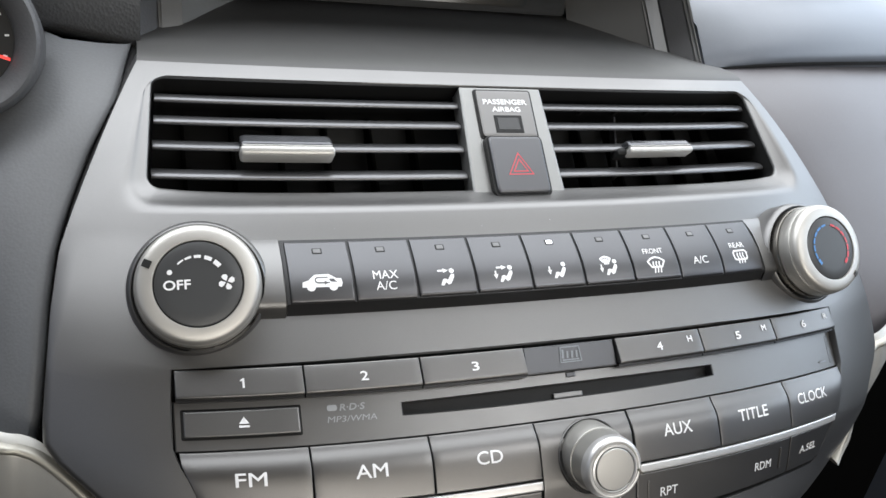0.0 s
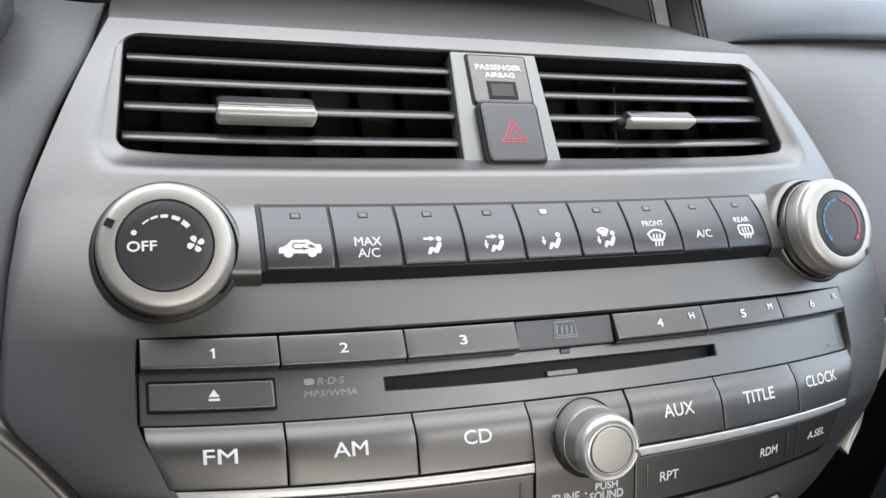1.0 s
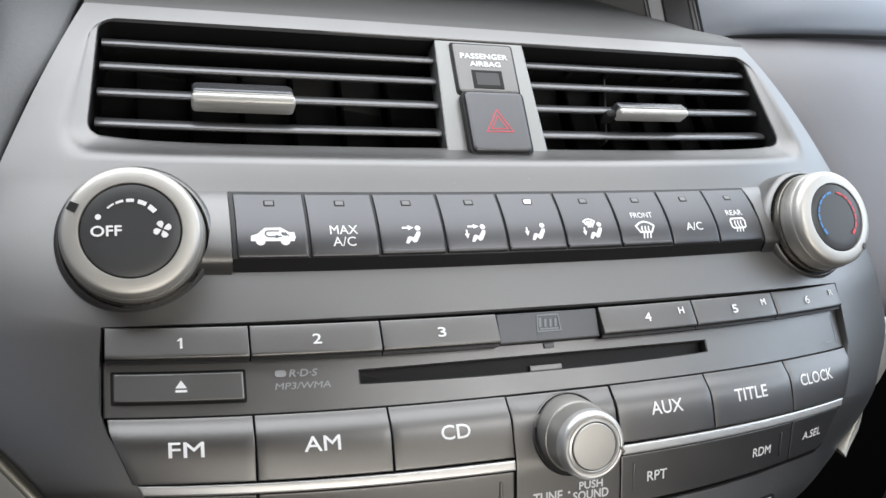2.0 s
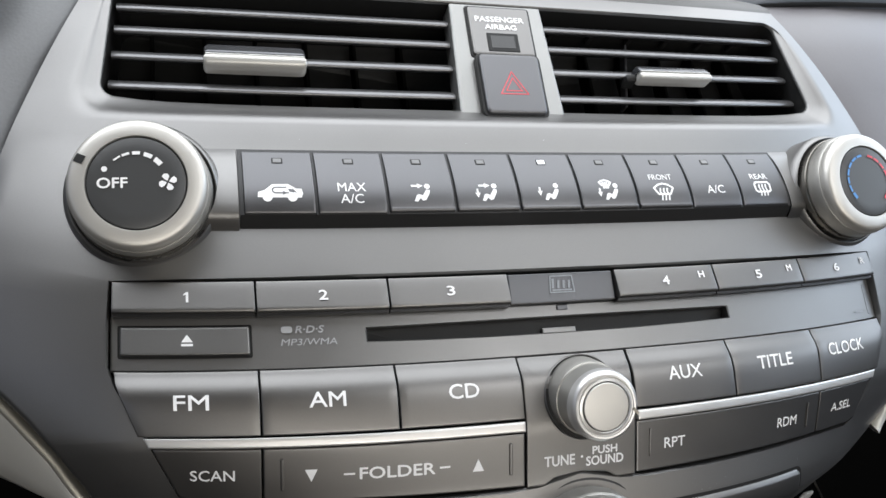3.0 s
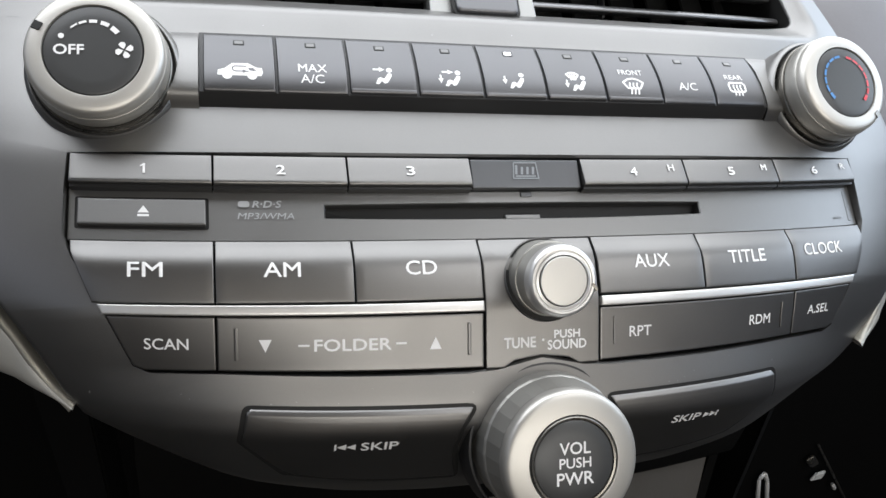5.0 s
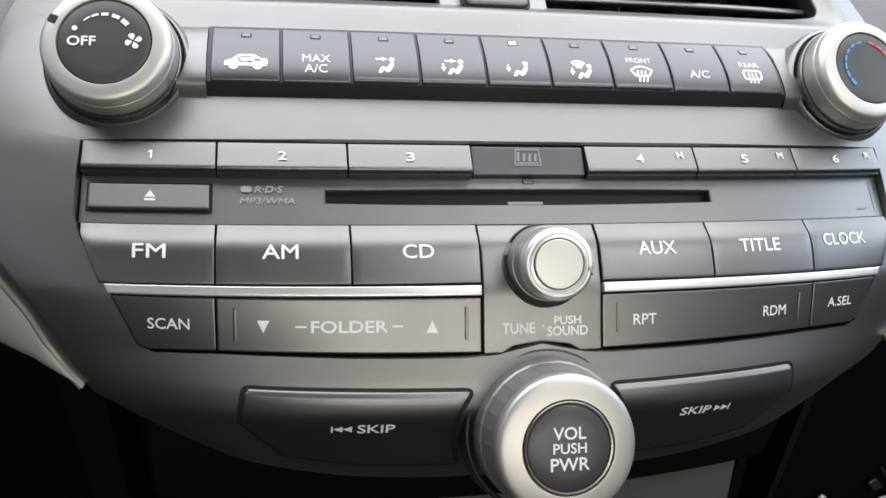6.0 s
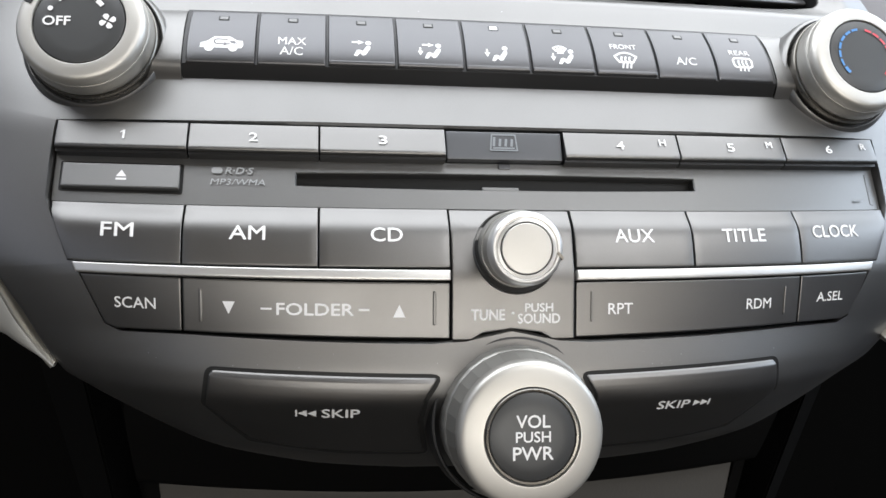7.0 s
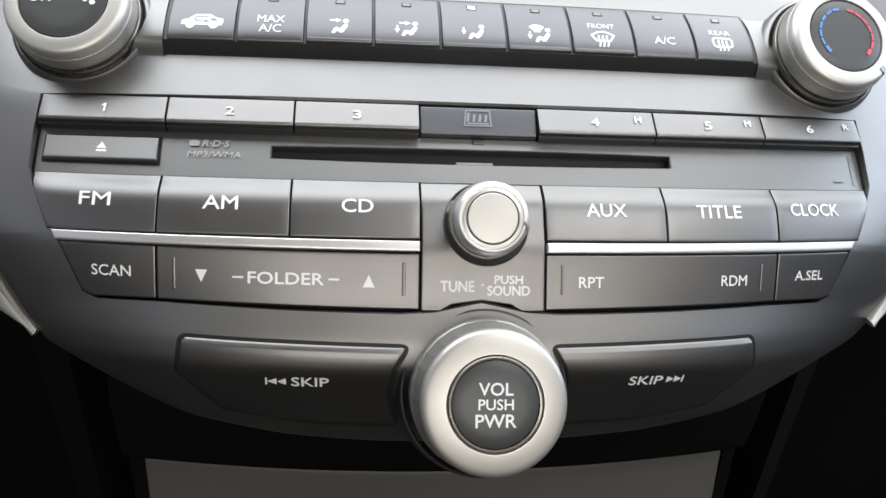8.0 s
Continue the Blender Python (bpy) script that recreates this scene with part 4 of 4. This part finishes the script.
for s in (-1, 1):
    pts = [(u, v + min(0, v + 92) * 0.10 - 1.1) for u, v in skip]
    pts = pts if s < 0 else [(-u, v) for u, v in reversed(pts)]
    # black plate on the bezel in place of the button's shadow gap
    pad("skip_gap", pts, 1.5, [(-1.5, -1.0), (-1.5, 0.22), (0, 0.24)], BLACK, radio, fill=8)
    ob = build_skip(s)
    words("lettering", "SKIP", -50.7 if s < 0 else 52.6, -88.7, 11.2, 3.9, WHITE, ob, h=0.53, rise=skip_text, bold=0.1)
    if s < 0:
        icon = [[(-60.6, -87.7), (-57.8, -86.3), (-57.8, -89.1)], [(-63.4, -87.7), (-60.6, -86.3), (-60.6, -89.1)], rect(-64.0, -89.2, -63.4, -86.2)]
    else:
        icon = [[(59.5, -86.1), (62.1, -87.5), (59.5, -88.9)], [(62.1, -86.1), (64.7, -87.5), (62.1, -88.9)], rect(64.7, -89.0, 65.3, -86.0)]
    patch("skip_icon", [[(u, v - 1.1) for u, v in p] for p in icon], WHITE, ob, h=0.53, rise=skip_text)

# ---------------------------------------------------------------- tuning and volume knobs
tuning = thing("tuning_knob", "small satin silver tuning knob", "knob")
to3 = flat_frame((0.6, -50.2, 680.6), (-0.042, -0.915, 0.401))
on_plate = lambda u, v, h=0.0: face(u + 1.4, v - 40.0, h + 0.7)
turned("well", [(13.2, 0.3), (13.1, 0.8), (12.9, 1.0), (12.7, 0.8), (12.6, 0.3)], on_plate, RADIO, tuning, cap=False)
turned("well_floor", [(12.7, 0.5), (12.6, 0.55), (6, 0.55)], on_plate, BLACK, tuning)
turned("skirt", [(11.5, -26), (11.5, -11.6), (11.3, -11.2), (11.0, -11.1), (10.95, -9.4), (10.7, -4.2)], to3, SKIRT, tuning, cap=False)
turned("ring", [(10.8, -4.6), (10.75, -2.8), (10.5, -1.6), (10.0, -0.9), (9.5, -0.65), (9.0, -0.7), (8.8, -1.15), (8.55, -1.2), (8.35, -0.75), (7.7, -0.6), (7.5, -0.8), (7.45, -1.6)], to3, BRIGHT, tuning, cap=False)
turned("cap_gap", [(7.6, -1.2), (7.1, -1.2)], to3, BLACK, tuning, cap=False)
turned("cap", [(7.25, -2), (7.2, -0.7), (6.95, -0.45), (4, -0.3)], to3, KNOBCAP, tuning)
pad("notch", [(8.5, -1.5), (10.2, -3.4), (10.7, -2.5), (9.1, -0.6)], 0.1, [(0, -2), (0.1, -0.45)], COLLAR, tuning, to=to3, fill=2)

volume = thing("volume_knob", "large silver volume knob with dark lettered cap", "knob")
to4 = flat_frame((0.95, -75.2, 635.4), (-0.011, -0.914, 0.406))
# ring coloured dark for the shaded gap round the knob
turned("surround", [(26.6, -28), (25.6, -21.5), (25.2, -20.6), (24.6, -20.4), (24.2, -22)], to4, SHADEGREY, volume, cap=False)
turned("skirt", [(22.7, -26), (22.6, -15.0), (22.3, -14.4), (22.1, -14.2), (20.85, -5.4)], to4, SKIRT, volume, cap=False, n=30, angle=8)
turned("ring", [(20.7, -6.2), (20.7, -3.4), (20.55, -2.3), (20.2, -1.6), (19.7, -1.2), (19.1, -0.95), (18.2, -0.75), (14.2, 0.0), (13.7, 0.0), (13.55, -0.4), (13.5, -1.2)], to4, METAL, volume, "satin silver knob ring", cap=False)
turned("ring_gap", [(13.6, -0.6), (13.1, -0.6)], to4, SHADEGREY, volume, cap=False)
turned("cap_ring", [(13.2, -1.2), (13.15, 0.0), (12.9, 0.25), (12.4, 0.15), (12.2, -0.4)], to4, COLLAR, volume, cap=False)
cap = turned("cap", [(12.2, -2), (12.1, -0.2), (11.7, 0.0), (8, 0.4), (4, 0.6)], to4, CAP, volume, "dark lettered knob cap")
words("lettering", "VOL", 0, 4.3, 9.6, 3.6, WHITE, cap, to=to4, h=0.7, bold=0.08)
words("lettering", "PUSH", 0, 0.1, 9.8, 3.0, WHITE, cap, to=to4, h=0.75, bold=0.06)
words("lettering", "PWR", 0, -4.4, 11.4, 3.7, WHITE, cap, to=to4, h=0.7, bold=0.08)

# ---------------------------------------------------------------- display above the vents
display = thing("dash_display", "dark dashboard display deep in its hood", "display")


def slab(name, pts, depth, mat, parent=None, label=""):
    """A four-sided plate with thickness; depth is an offset in metres."""
    a = [Vector(p) for p in pts]
    d = Vector(depth)
    bm = bmesh.new()
    va, vb = [bm.verts.new(p) for p in a], [bm.verts.new(p + d) for p in a]
    bm.faces.new(va)
    bm.faces.new(vb[::-1])
    for i in range(len(a)):
        bm.faces.new((va[i], vb[i], vb[(i + 1) % len(a)], va[(i + 1) % len(a)]))
    bmesh.ops.recalc_face_normals(bm, faces=bm.faces[:])
    bmesh.ops.bevel(bm, geom=bm.edges[:], offset=0.0012, segments=2, affect="EDGES", clamp_overlap=True)
    me = bpy.data.meshes.new(name)
    bm.to_mesh(me)
    bm.free()
    me.materials.append(mat)
    me.polygons.foreach_set("use_smooth", [True] * len(me.polygons))
    me.set_sharp_from_angle(angle=radians(35))
    ob = new(name, me)
    if parent:
        ob.parent = parent
    if label:
        ob["label"] = label
    return ob


slab("casing", [(-0.088, 0.196, 0.782), (0.088, 0.196, 0.782), (0.088, 0.203, 0.818), (-0.088, 0.203, 0.818)], (0, 0.02, 0), BLACK, display)
slab("glass", [(-0.062, 0.1935, 0.786), (0.062, 0.1935, 0.786), (0.062, 0.1985, 0.815), (-0.062, 0.1985, 0.815)], (0, 0.004, 0), GLASS, display)
hood = thing("display_hood", "silver-grey hood around the dashboard display", "display hood")
for s in (-1, 1):
    slab("side_wall", [(s * 0.1240, 0.152, 0.770), (s * 0.094, 0.204, 0.776), (s * 0.092, 0.230, 0.818), (s * 0.1235, 0.192, 0.818)], (s * 0.003, 0.001, 0), HOODLIGHT, hood)
    slab("inner_bead", [(s * 0.1230, 0.150, 0.770), (s * 0.1330, 0.148, 0.768), (s * 0.1325, 0.189, 0.816), (s * 0.1225, 0.190, 0.816)], (0, 0.006, -0.003), HOODLIGHT, hood, "pale silver-grey bead round the opening")
    slab("front_leg", [(s * 0.1330, 0.1495, 0.768), (s * 0.1418, 0.1335, 0.766), (s * 0.1415, 0.177, 0.816), (s * 0.1325, 0.1905, 0.816)], (0, 0.006, -0.003), HOODGREY, hood)
    slab("edge_trim", [(s * 0.1418, 0.1315, 0.766), (s * 0.1440, 0.128, 0.765), (s * 0.1437, 0.1725, 0.816), (s * 0.1415, 0.176, 0.816)], (0, 0.006, -0.003), HOODLIGHT, hood)
    slab("outer_wall", [(s * 0.140, 0.140, 0.764), (s * 0.140, 0.240, 0.764), (s * 0.140, 0.240, 0.818), (s * 0.140, 0.184, 0.818)], (s * 0.003, 0, 0), HOODGREY, hood)
# unseen roof, brought forward to keep light off the shelf
slab("roof", [(-0.143, 0.132, 0.822), (0.143, 0.132, 0.822), (0.143, 0.240, 0.820), (-0.143, 0.240, 0.820)], (0, 0, 0.006), DARKVINYL, hood)
slab("rear_wall", [(-0.135, 0.232, 0.770), (0.135, 0.232, 0.770), (0.135, 0.236, 0.818), (-0.135, 0.236, 0.818)], (0, 0.006, 0), DARKVINYL, hood)

# ---------------------------------------------------------------- dashboard beside the stack
dashboard = thing("dashboard", "grey grained vinyl car dashboard around the centre stack", "dashboard")
SEAM = [(-145, 128, 772), (-151, 92, 760), (-161, 78, 744), (-168, 62, 730), (-173, 50, 717), (-175.5, 38, 704), (-177, 28, 690), (-179, 20, 676), (-181, 16, 664)]


def side_rows(sign, outs):
    rows = []
    for dx, dy, dz in outs:
        row = []
        for x, y, z in SEAM:
            away = max(0, dx - 24) * 1.3 * max(0, min(1, (z - 722) / 25)) if sign < 0 else 0
            away += max(0, dx - 4) * 1.2 * max(0, min(1, (738 - z) / 50)) if sign < 0 else 0
            row.append(Vector((sign * (-x + dx - (1.2 if sign < 0 else 0.0)), y + dy + away, z + dz)) * 0.001)
        rows.append(row)
    return rows if sign > 0 else rows[::-1]


OUTS = [(0.2, 16, -2), (0.2, 9, 0), (0.5, 5.6, 0), (1.4, 3.6, 0), (3.2, 2.6, 0), (6, 2.1, 0), (14, 2, 0.3), (26, 2.5, 0.6), (34, 3.5, 1), (50, 5, 2), (90, 14, 4), (150, 30, 6), (260, 60, 8), (420, 110, 10)]
for sign in (-1, 1):
    sheet("seam_lining", side_rows(sign, [(-9, 11, 0), (-3, 11.5, 0), (4, 11.5, 0), (8, 12, 0)]), SHADEGREY, dashboard, "dark gap beside the bezel", angle=60)
sheet("left_panel", side_rows(-1, OUTS), LEATHER, dashboard, angle=60)
sheet("right_panel", side_rows(1, OUTS), BLUEGREY, dashboard, angle=60)
# upper pads
rows = []
for y, z in ((150, 760), (136, 765), (130.5, 769.5), (129, 773), (130.5, 777), (136, 783), (146, 790), (170, 799), (230, 809), (330, 816), (600, 800)):
    rows.append([Vector((143.4 + (500 - 143.4) * max(k, 0) / 24, max(y, 127 + (z - 765) * 0.87 if k < 1 else (y + 126 + (z - 765) * 0.87) / 2 if k == 1 and z < 790 else y) + 60 * (k / 24) ** 2 + (30 if k < 0 else 0), z + 7 * (1 - math.exp(-max(k, 0) / 3)))) * 0.001 for k in range(-1, 25)])
sheet("right_upper_pad", rows, PADSKY, dashboard, angle=60)
rows = []
for y, z in ((136, 766.6), (130.0, 769.6), (128.7, 771.0), (128.9, 771.9)):
    rows.append([Vector((143.4 + (500 - 143.4) * k / 24, y + 60 * (k / 24) ** 2, z + 7 * (1 - math.exp(-k / 3)))) * 0.001 for k in range(25)])
sheet("seam", rows, BLACK, dashboard, "dark seam below the pad", angle=60)
rows = []
for y, z in ((150, 764), (134, 770), (131, 774), (131, 790), (133, 815), (140, 845), (170, 860), (330, 865), (600, 830)):
    rows.append([Vector((-141 - 62 * k / 12 + (z - 772) * 0.05, y + 14 * k / 12, z + 9 * k / 12)) * 0.001 for k in range(13)][::-1])
sheet("left_upper_pad", rows, DARKVINYL, dashboard, angle=60)

cluster = thing("instrument_cluster", "round black instrument gauge with red needle", "instrument cluster")
to5 = flat_frame((-201.0, 88, 783.4), (0.10, -0.95, 0.30))
turned("rim", [(29.5, -34), (28.6, -3), (27.6, -0.6), (26.4, 0.2), (25.0, -0.4), (20.8, -5.0), (19.6, -9.0), (19.4, -11)], to5, HOODGREY, cluster, "smooth dark grey gauge rim", cap=False, n=96)
turned("dial", [(19.6, -10.4), (14, -10.6), (7, -10.6)], to5, BLACK, cluster)
patch("needle", [[(4.0, -3.2), (17.8, -7.7), (17.8, -6.7), (4.0, -1.8)]], glow("lit_red_needle", (0.9, 0.05, 0.04), 0.8), cluster, to=to5, h=-8.5)
for k in range(3):
    a = radians(-20 + 24 * k)
    patch("mark", [[(f * math.cos(a + e), f * math.sin(a + e)) for f, e in ((16.6, -0.02), (18.0, -0.02), (18.0, 0.02), (16.6, 0.02))]], WHITE, cluster, to=to5, h=-10.3)

# ---------------------------------------------------------------- trim and lower console
def flowing(pts, n=5):
    """A smooth line through the points."""
    p = [Vector(q) for q in pts]
    p = [p[0] * 2 - p[1]] + p + [p[-1] * 2 - p[-2]]
    out = []
    for a, b, c, d in zip(p, p[1:], p[2:], p[3:]):
        for k in range(n):
            f = k / n
            out.append(0.5 * (2 * b + (c - a) * f + (2 * a - 5 * b + 4 * c - d) * f * f + (3 * b - a - 3 * c + d) * f ** 3))
    return [tuple(q) for q in out + [p[-2]]]


for s in (-1, 1):
    t = thing("console_side_trim", "satin silver trim curving away below the bezel", "trim", "console side trims")
    edge = [(262, 50, 690), (215, 20, 680), (190, 8, 674.5), (183, 7, 672.5), (177.0, 5, 669.5), (169, 0, 663), (160, -6.5, 654), (155, -10, 648.5), (150, -14.5, 642), (144, -19, 634.6), (138.4, -23.6, 630.2)]
    low = [(266, 60, 640), (219, 26, 640), (194, 8, 638.6), (186, 4, 637.6), (180, 2, 636), (171, -3, 634.6), (161.5, -9.6, 633.4), (156, -13, 632.7), (151, -16.5, 632), (144.5, -20.2, 630.6), (138.2, -23.4, 629.0)]
    if s > 0:
        drift = lambda x: max(0.0, min(1.0, (182 - x) / 30))
        edge, low = ([(x + 4.8 * drift(x), y - 1.2 * drift(x), z + 4.5 * drift(x)) for x, y, z in line] for line in (edge, low))
    edge, low = flowing(edge), flowing(low)
    rows = []
    for f, out in ((-0.06, -6), (0.0, 0), (0.08, 1.0), (0.2, 1.8), (0.4, 2.2), (0.65, 1.8), (0.88, 0.2), (1.0, -3), (1.02, -14)):
        rows.append([Vector((s * (a[0] + (b[0] - a[0]) * f), a[1] + (b[1] - a[1]) * f - out * 0.8, a[2] + (b[2] - a[2]) * f)) * 0.001 for a, b in zip(edge, low)])
    body = sheet("panel", rows if s > 0 else [r[::-1] for r in rows], TRIM, t, angle=60)
    lip = [[Vector((s * (x - dx), y - dy, z + dz)) * 0.001 for x, y, z in edge] for dx, dy, dz in ((0.6, -3, 0.6), (0.6, 0.2, 0.6), (0.3, 1.0, 0.3), (-0.3, 1.4, -0.4), (-0.9, 1.3, -1.2), (-1.2, 0.6, -1.7), (-1.2, -2, -1.8))]
    sheet("bright_edge", lip if s > 0 else [r[::-1] for r in lip], EDGE, body, "cream silver edge line", angle=60)

lower_console = thing("lower_console", "dark lower console below the radio", "console")
# cheeks and posts are coloured as dark as the shade they stand in
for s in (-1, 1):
    slab("cheek", [(s * 0.165, 0.020, 0.640), (s * 0.140, 0.000, 0.628), (s * 0.122, 0.004, 0.40), (s * 0.130, 0.010, 0.40)], (0, 0.03, 0), SHADEBLACK, lower_console)
    slab("post", [(s * 0.126, 0.010, 0.562), (s * 0.119, 0.010, 0.560), (s * 0.112, 0.004, 0.40), (s * 0.120, 0.004, 0.40)], (0, 0.03, 0), SHADEBLACK, lower_console)
# near-black sheet fills the shaded strip between bezel and lid
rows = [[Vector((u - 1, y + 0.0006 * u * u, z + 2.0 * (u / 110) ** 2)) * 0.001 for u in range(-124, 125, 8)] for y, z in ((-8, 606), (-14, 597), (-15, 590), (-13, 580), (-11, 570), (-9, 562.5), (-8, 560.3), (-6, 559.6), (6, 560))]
sheet("skirt", rows, SHADEBLACK, lower_console, angle=50)
lid = thing("storage_lid", "grey storage compartment lid below the radio", "storage compartment")
rows = [[Vector((u, y + 0.0006 * u * u, z + 2.0 * (u / 110) ** 2)) * 0.001 for u in range(-121, 120, 8)] for y, z in ((12, 558), (6, 557), (3, 554), (2, 550), (0, 520), (-4, 460), (-8, 400))]
body = sheet("lid", rows, TRAYGREY, lid)
rows = [[Vector((u, y + 0.0006 * u * u, z + 2.0 * (u / 110) ** 2)) * 0.001 for u in range(-121, 120, 8)] for y, z in ((4, 456), (-6, 456), (-9, 453), (-9, 449), (-6, 446), (4, 446))]
sheet("lid_seam", rows, BLACK, body, angle=50)


# ---------------------------------------------------------------- the cabin around
def block(name, lo, hi, mat, label="", kind="structure"):
    x0, y0, z0 = lo
    x1, y1, z1 = hi
    v = [(x, y, z) for x in (x0, x1) for y in (y0, y1) for z in (z0, z1)]
    f = [(0, 1, 3, 2), (4, 6, 7, 5), (0, 4, 5, 1), (2, 3, 7, 6), (0, 2, 6, 4), (1, 5, 7, 3)]
    ob = mesh_of(name, v, f, mat, smooth=False)
    return tagged(ob, label, "", "", kind)


block("floor", (-0.78, -1.7, -0.02), (0.78, 1.0, 0.0), CARPET, "black carpeted car floor")
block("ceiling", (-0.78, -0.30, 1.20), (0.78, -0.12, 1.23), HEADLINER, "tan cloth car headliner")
# the gap between these ceiling pieces is added for the overhead lamp
block("ceiling_rear", (-0.78, -1.7, 1.20), (0.78, -0.64, 1.23), HEADLINER, "tan cloth car headliner behind the added roof opening")
block("ceiling_left", (-0.78, -0.64, 1.20), (0.04, -0.30, 1.23), HEADLINER, "tan cloth car headliner beside the added roof opening")
block("ceiling_right", (0.56, -0.64, 1.20), (0.78, -0.30, 1.23), HEADLINER, "tan cloth car headliner beside the added roof opening")
for s, name in ((-1, "left"), (1, "right")):
    a, b = sorted((s * 0.72, s * 0.78))
    # left side coloured dark for the person sitting there, right side bluish
    block("wall_" + name, (a, -1.7, 0.0), (b, 1.0, 0.84), DOORSHADE if s < 0 else DOORSKY, "lower door panels of the car, darkened as if shaded" if s < 0 else "lower door panels of the car, tinted as if sky-lit")
    block("wall_" + name + "_roof_rail", (a, -1.7, 1.14), (b, 1.0, 1.20), SHADEBLACK if s < 0 else HEADLINER, "roof rail above the side windows, darkened as if shaded" if s < 0 else "tan roof rail above the side windows")
    block("wall_" + name + "_front_pillar", (a, 0.55, 0.84), (b, 1.0, 1.14), HEADLINER, "tan windscreen pillar")
    block("wall_" + name + "_rear_pillar", (a, -1.7, 0.84), (b, -1.1, 1.14), HEADLINER, "tan rear roof pillar")
block("wall_front", (-0.78, 0.94, 0.0), (0.78, 1.0, 0.84), SHADEBLACK, "dark bulkhead behind the dashboard")
block("wall_rear", (-0.78, -1.7, 0.18), (0.78, -1.64, 0.72), SEAT, "tan leather rear wall of the cabin")
# unseen dark band, added so the lower bezel reflects less light
block("wall_rear_foot", (-0.78, -1.7, 0.0), (0.78, -1.64, 0.18), SHADEBLACK, "foot of the cabin's rear wall, added dark to dim reflections")
block("dash_top", (-0.72, 0.33, 0.76), (0.72, 0.94, 0.80), DARKVINYL, "dark dashboard top below the windscreen")
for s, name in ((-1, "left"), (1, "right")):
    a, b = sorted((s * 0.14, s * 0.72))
    block("wall_footwell_" + name, (a, 0.300, 0.0), (b, 0.330, 0.62), SHADEBLACK, "footwell panel below the dashboard, near-black for its shade")

bracket = thing("footwell_bracket", "small shiny metal bracket on the dark footwell panel", "bracket")
slab("plate", [(0.4904, 0.292, 0.2667), (0.499, 0.292, 0.2725), (0.5095, 0.292, 0.2603), (0.5005, 0.292, 0.2555)], (0, 0.004, 0), COLLAR, bracket)
slab("tongue", [(0.5059, 0.292, 0.2365), (0.5109, 0.292, 0.246), (0.5228, 0.292, 0.2485), (0.5193, 0.292, 0.2388)], (0, 0.004, 0), ZINC, bracket, "bright bent metal tongue")


def rod(name, a, b, r, mat, parent):
    a, b = Vector(a), Vector(b)
    w = (b - a).normalized()
    x = w.orthogonal().normalized()
    y = w.cross(x)
    n = 10
    rings = [[p + (x * math.cos(2 * math.pi * i / n) + y * math.sin(2 * math.pi * i / n)) * k for i in range(n)] for p, k in ((a, r * 0.6), (a + w * r, r), (b - w * r, r), (b, r * 0.6))]
    return stack(name, rings, mat, parent)


rod("rail", (0.4996, 0.294, 0.2861), (0.5675, 0.294, 0.1989), 0.0013, COLLAR, bracket)
rod("clip", (0.5358, 0.292, 0.2304), (0.542, 0.292, 0.2217), 0.0022, ZINC, bracket)
cable = thing("metal_loop", "bright bent wire loop on the dark footwell panel", "wire loop")
rod("strand", (0.4418, 0.292, 0.2572), (0.4373, 0.292, 0.2489), 0.0022, ZINC, cable)
rod("strand", (0.4373, 0.292, 0.2489), (0.4466, 0.292, 0.2100), 0.0022, ZINC, cable)
rod("strand", (0.4418, 0.292, 0.2572), (0.4485, 0.292, 0.2449), 0.0022, ZINC, cable)
rod("strand", (0.4485, 0.292, 0.2449), (0.4592, 0.292, 0.2080), 0.0022, ZINC, cable)

# ---------------------------------------------------------------- dust
rng = random.Random(7)
specks = []
for k in range(20):
    if k < 10:
        u, v = rng.uniform(-150, 150), rng.uniform(-74, 16)
        if abs(u) < 138 and -67 < v < 2:
            v = rng.uniform(-74, -69)
    elif k < 16:
        u, v = rng.choice((-1, 1)) * rng.uniform(28, 85), rng.uniform(-75.6, -74.0)
    else:
        u, v = rng.uniform(-150, 150), rng.uniform(46, 52)
    r = rng.uniform(0.06, 0.15)
    a = rng.uniform(0, 3.1)
    stretch = rng.uniform(1.0, 2.4)
    specks.append([(u + r * stretch * math.cos(w) * math.cos(a) - r * math.sin(w) * math.sin(a), v + r * stretch * math.cos(w) * math.sin(a) + r * math.sin(w) * math.cos(a)) for w in (i * math.pi / 3 for i in range(6))])
dust = patch("dust", specks, FAINT, None, h=0.15)
tagged(dust, "fine pale dust specks on the bezel", "dust", "", "stuff")
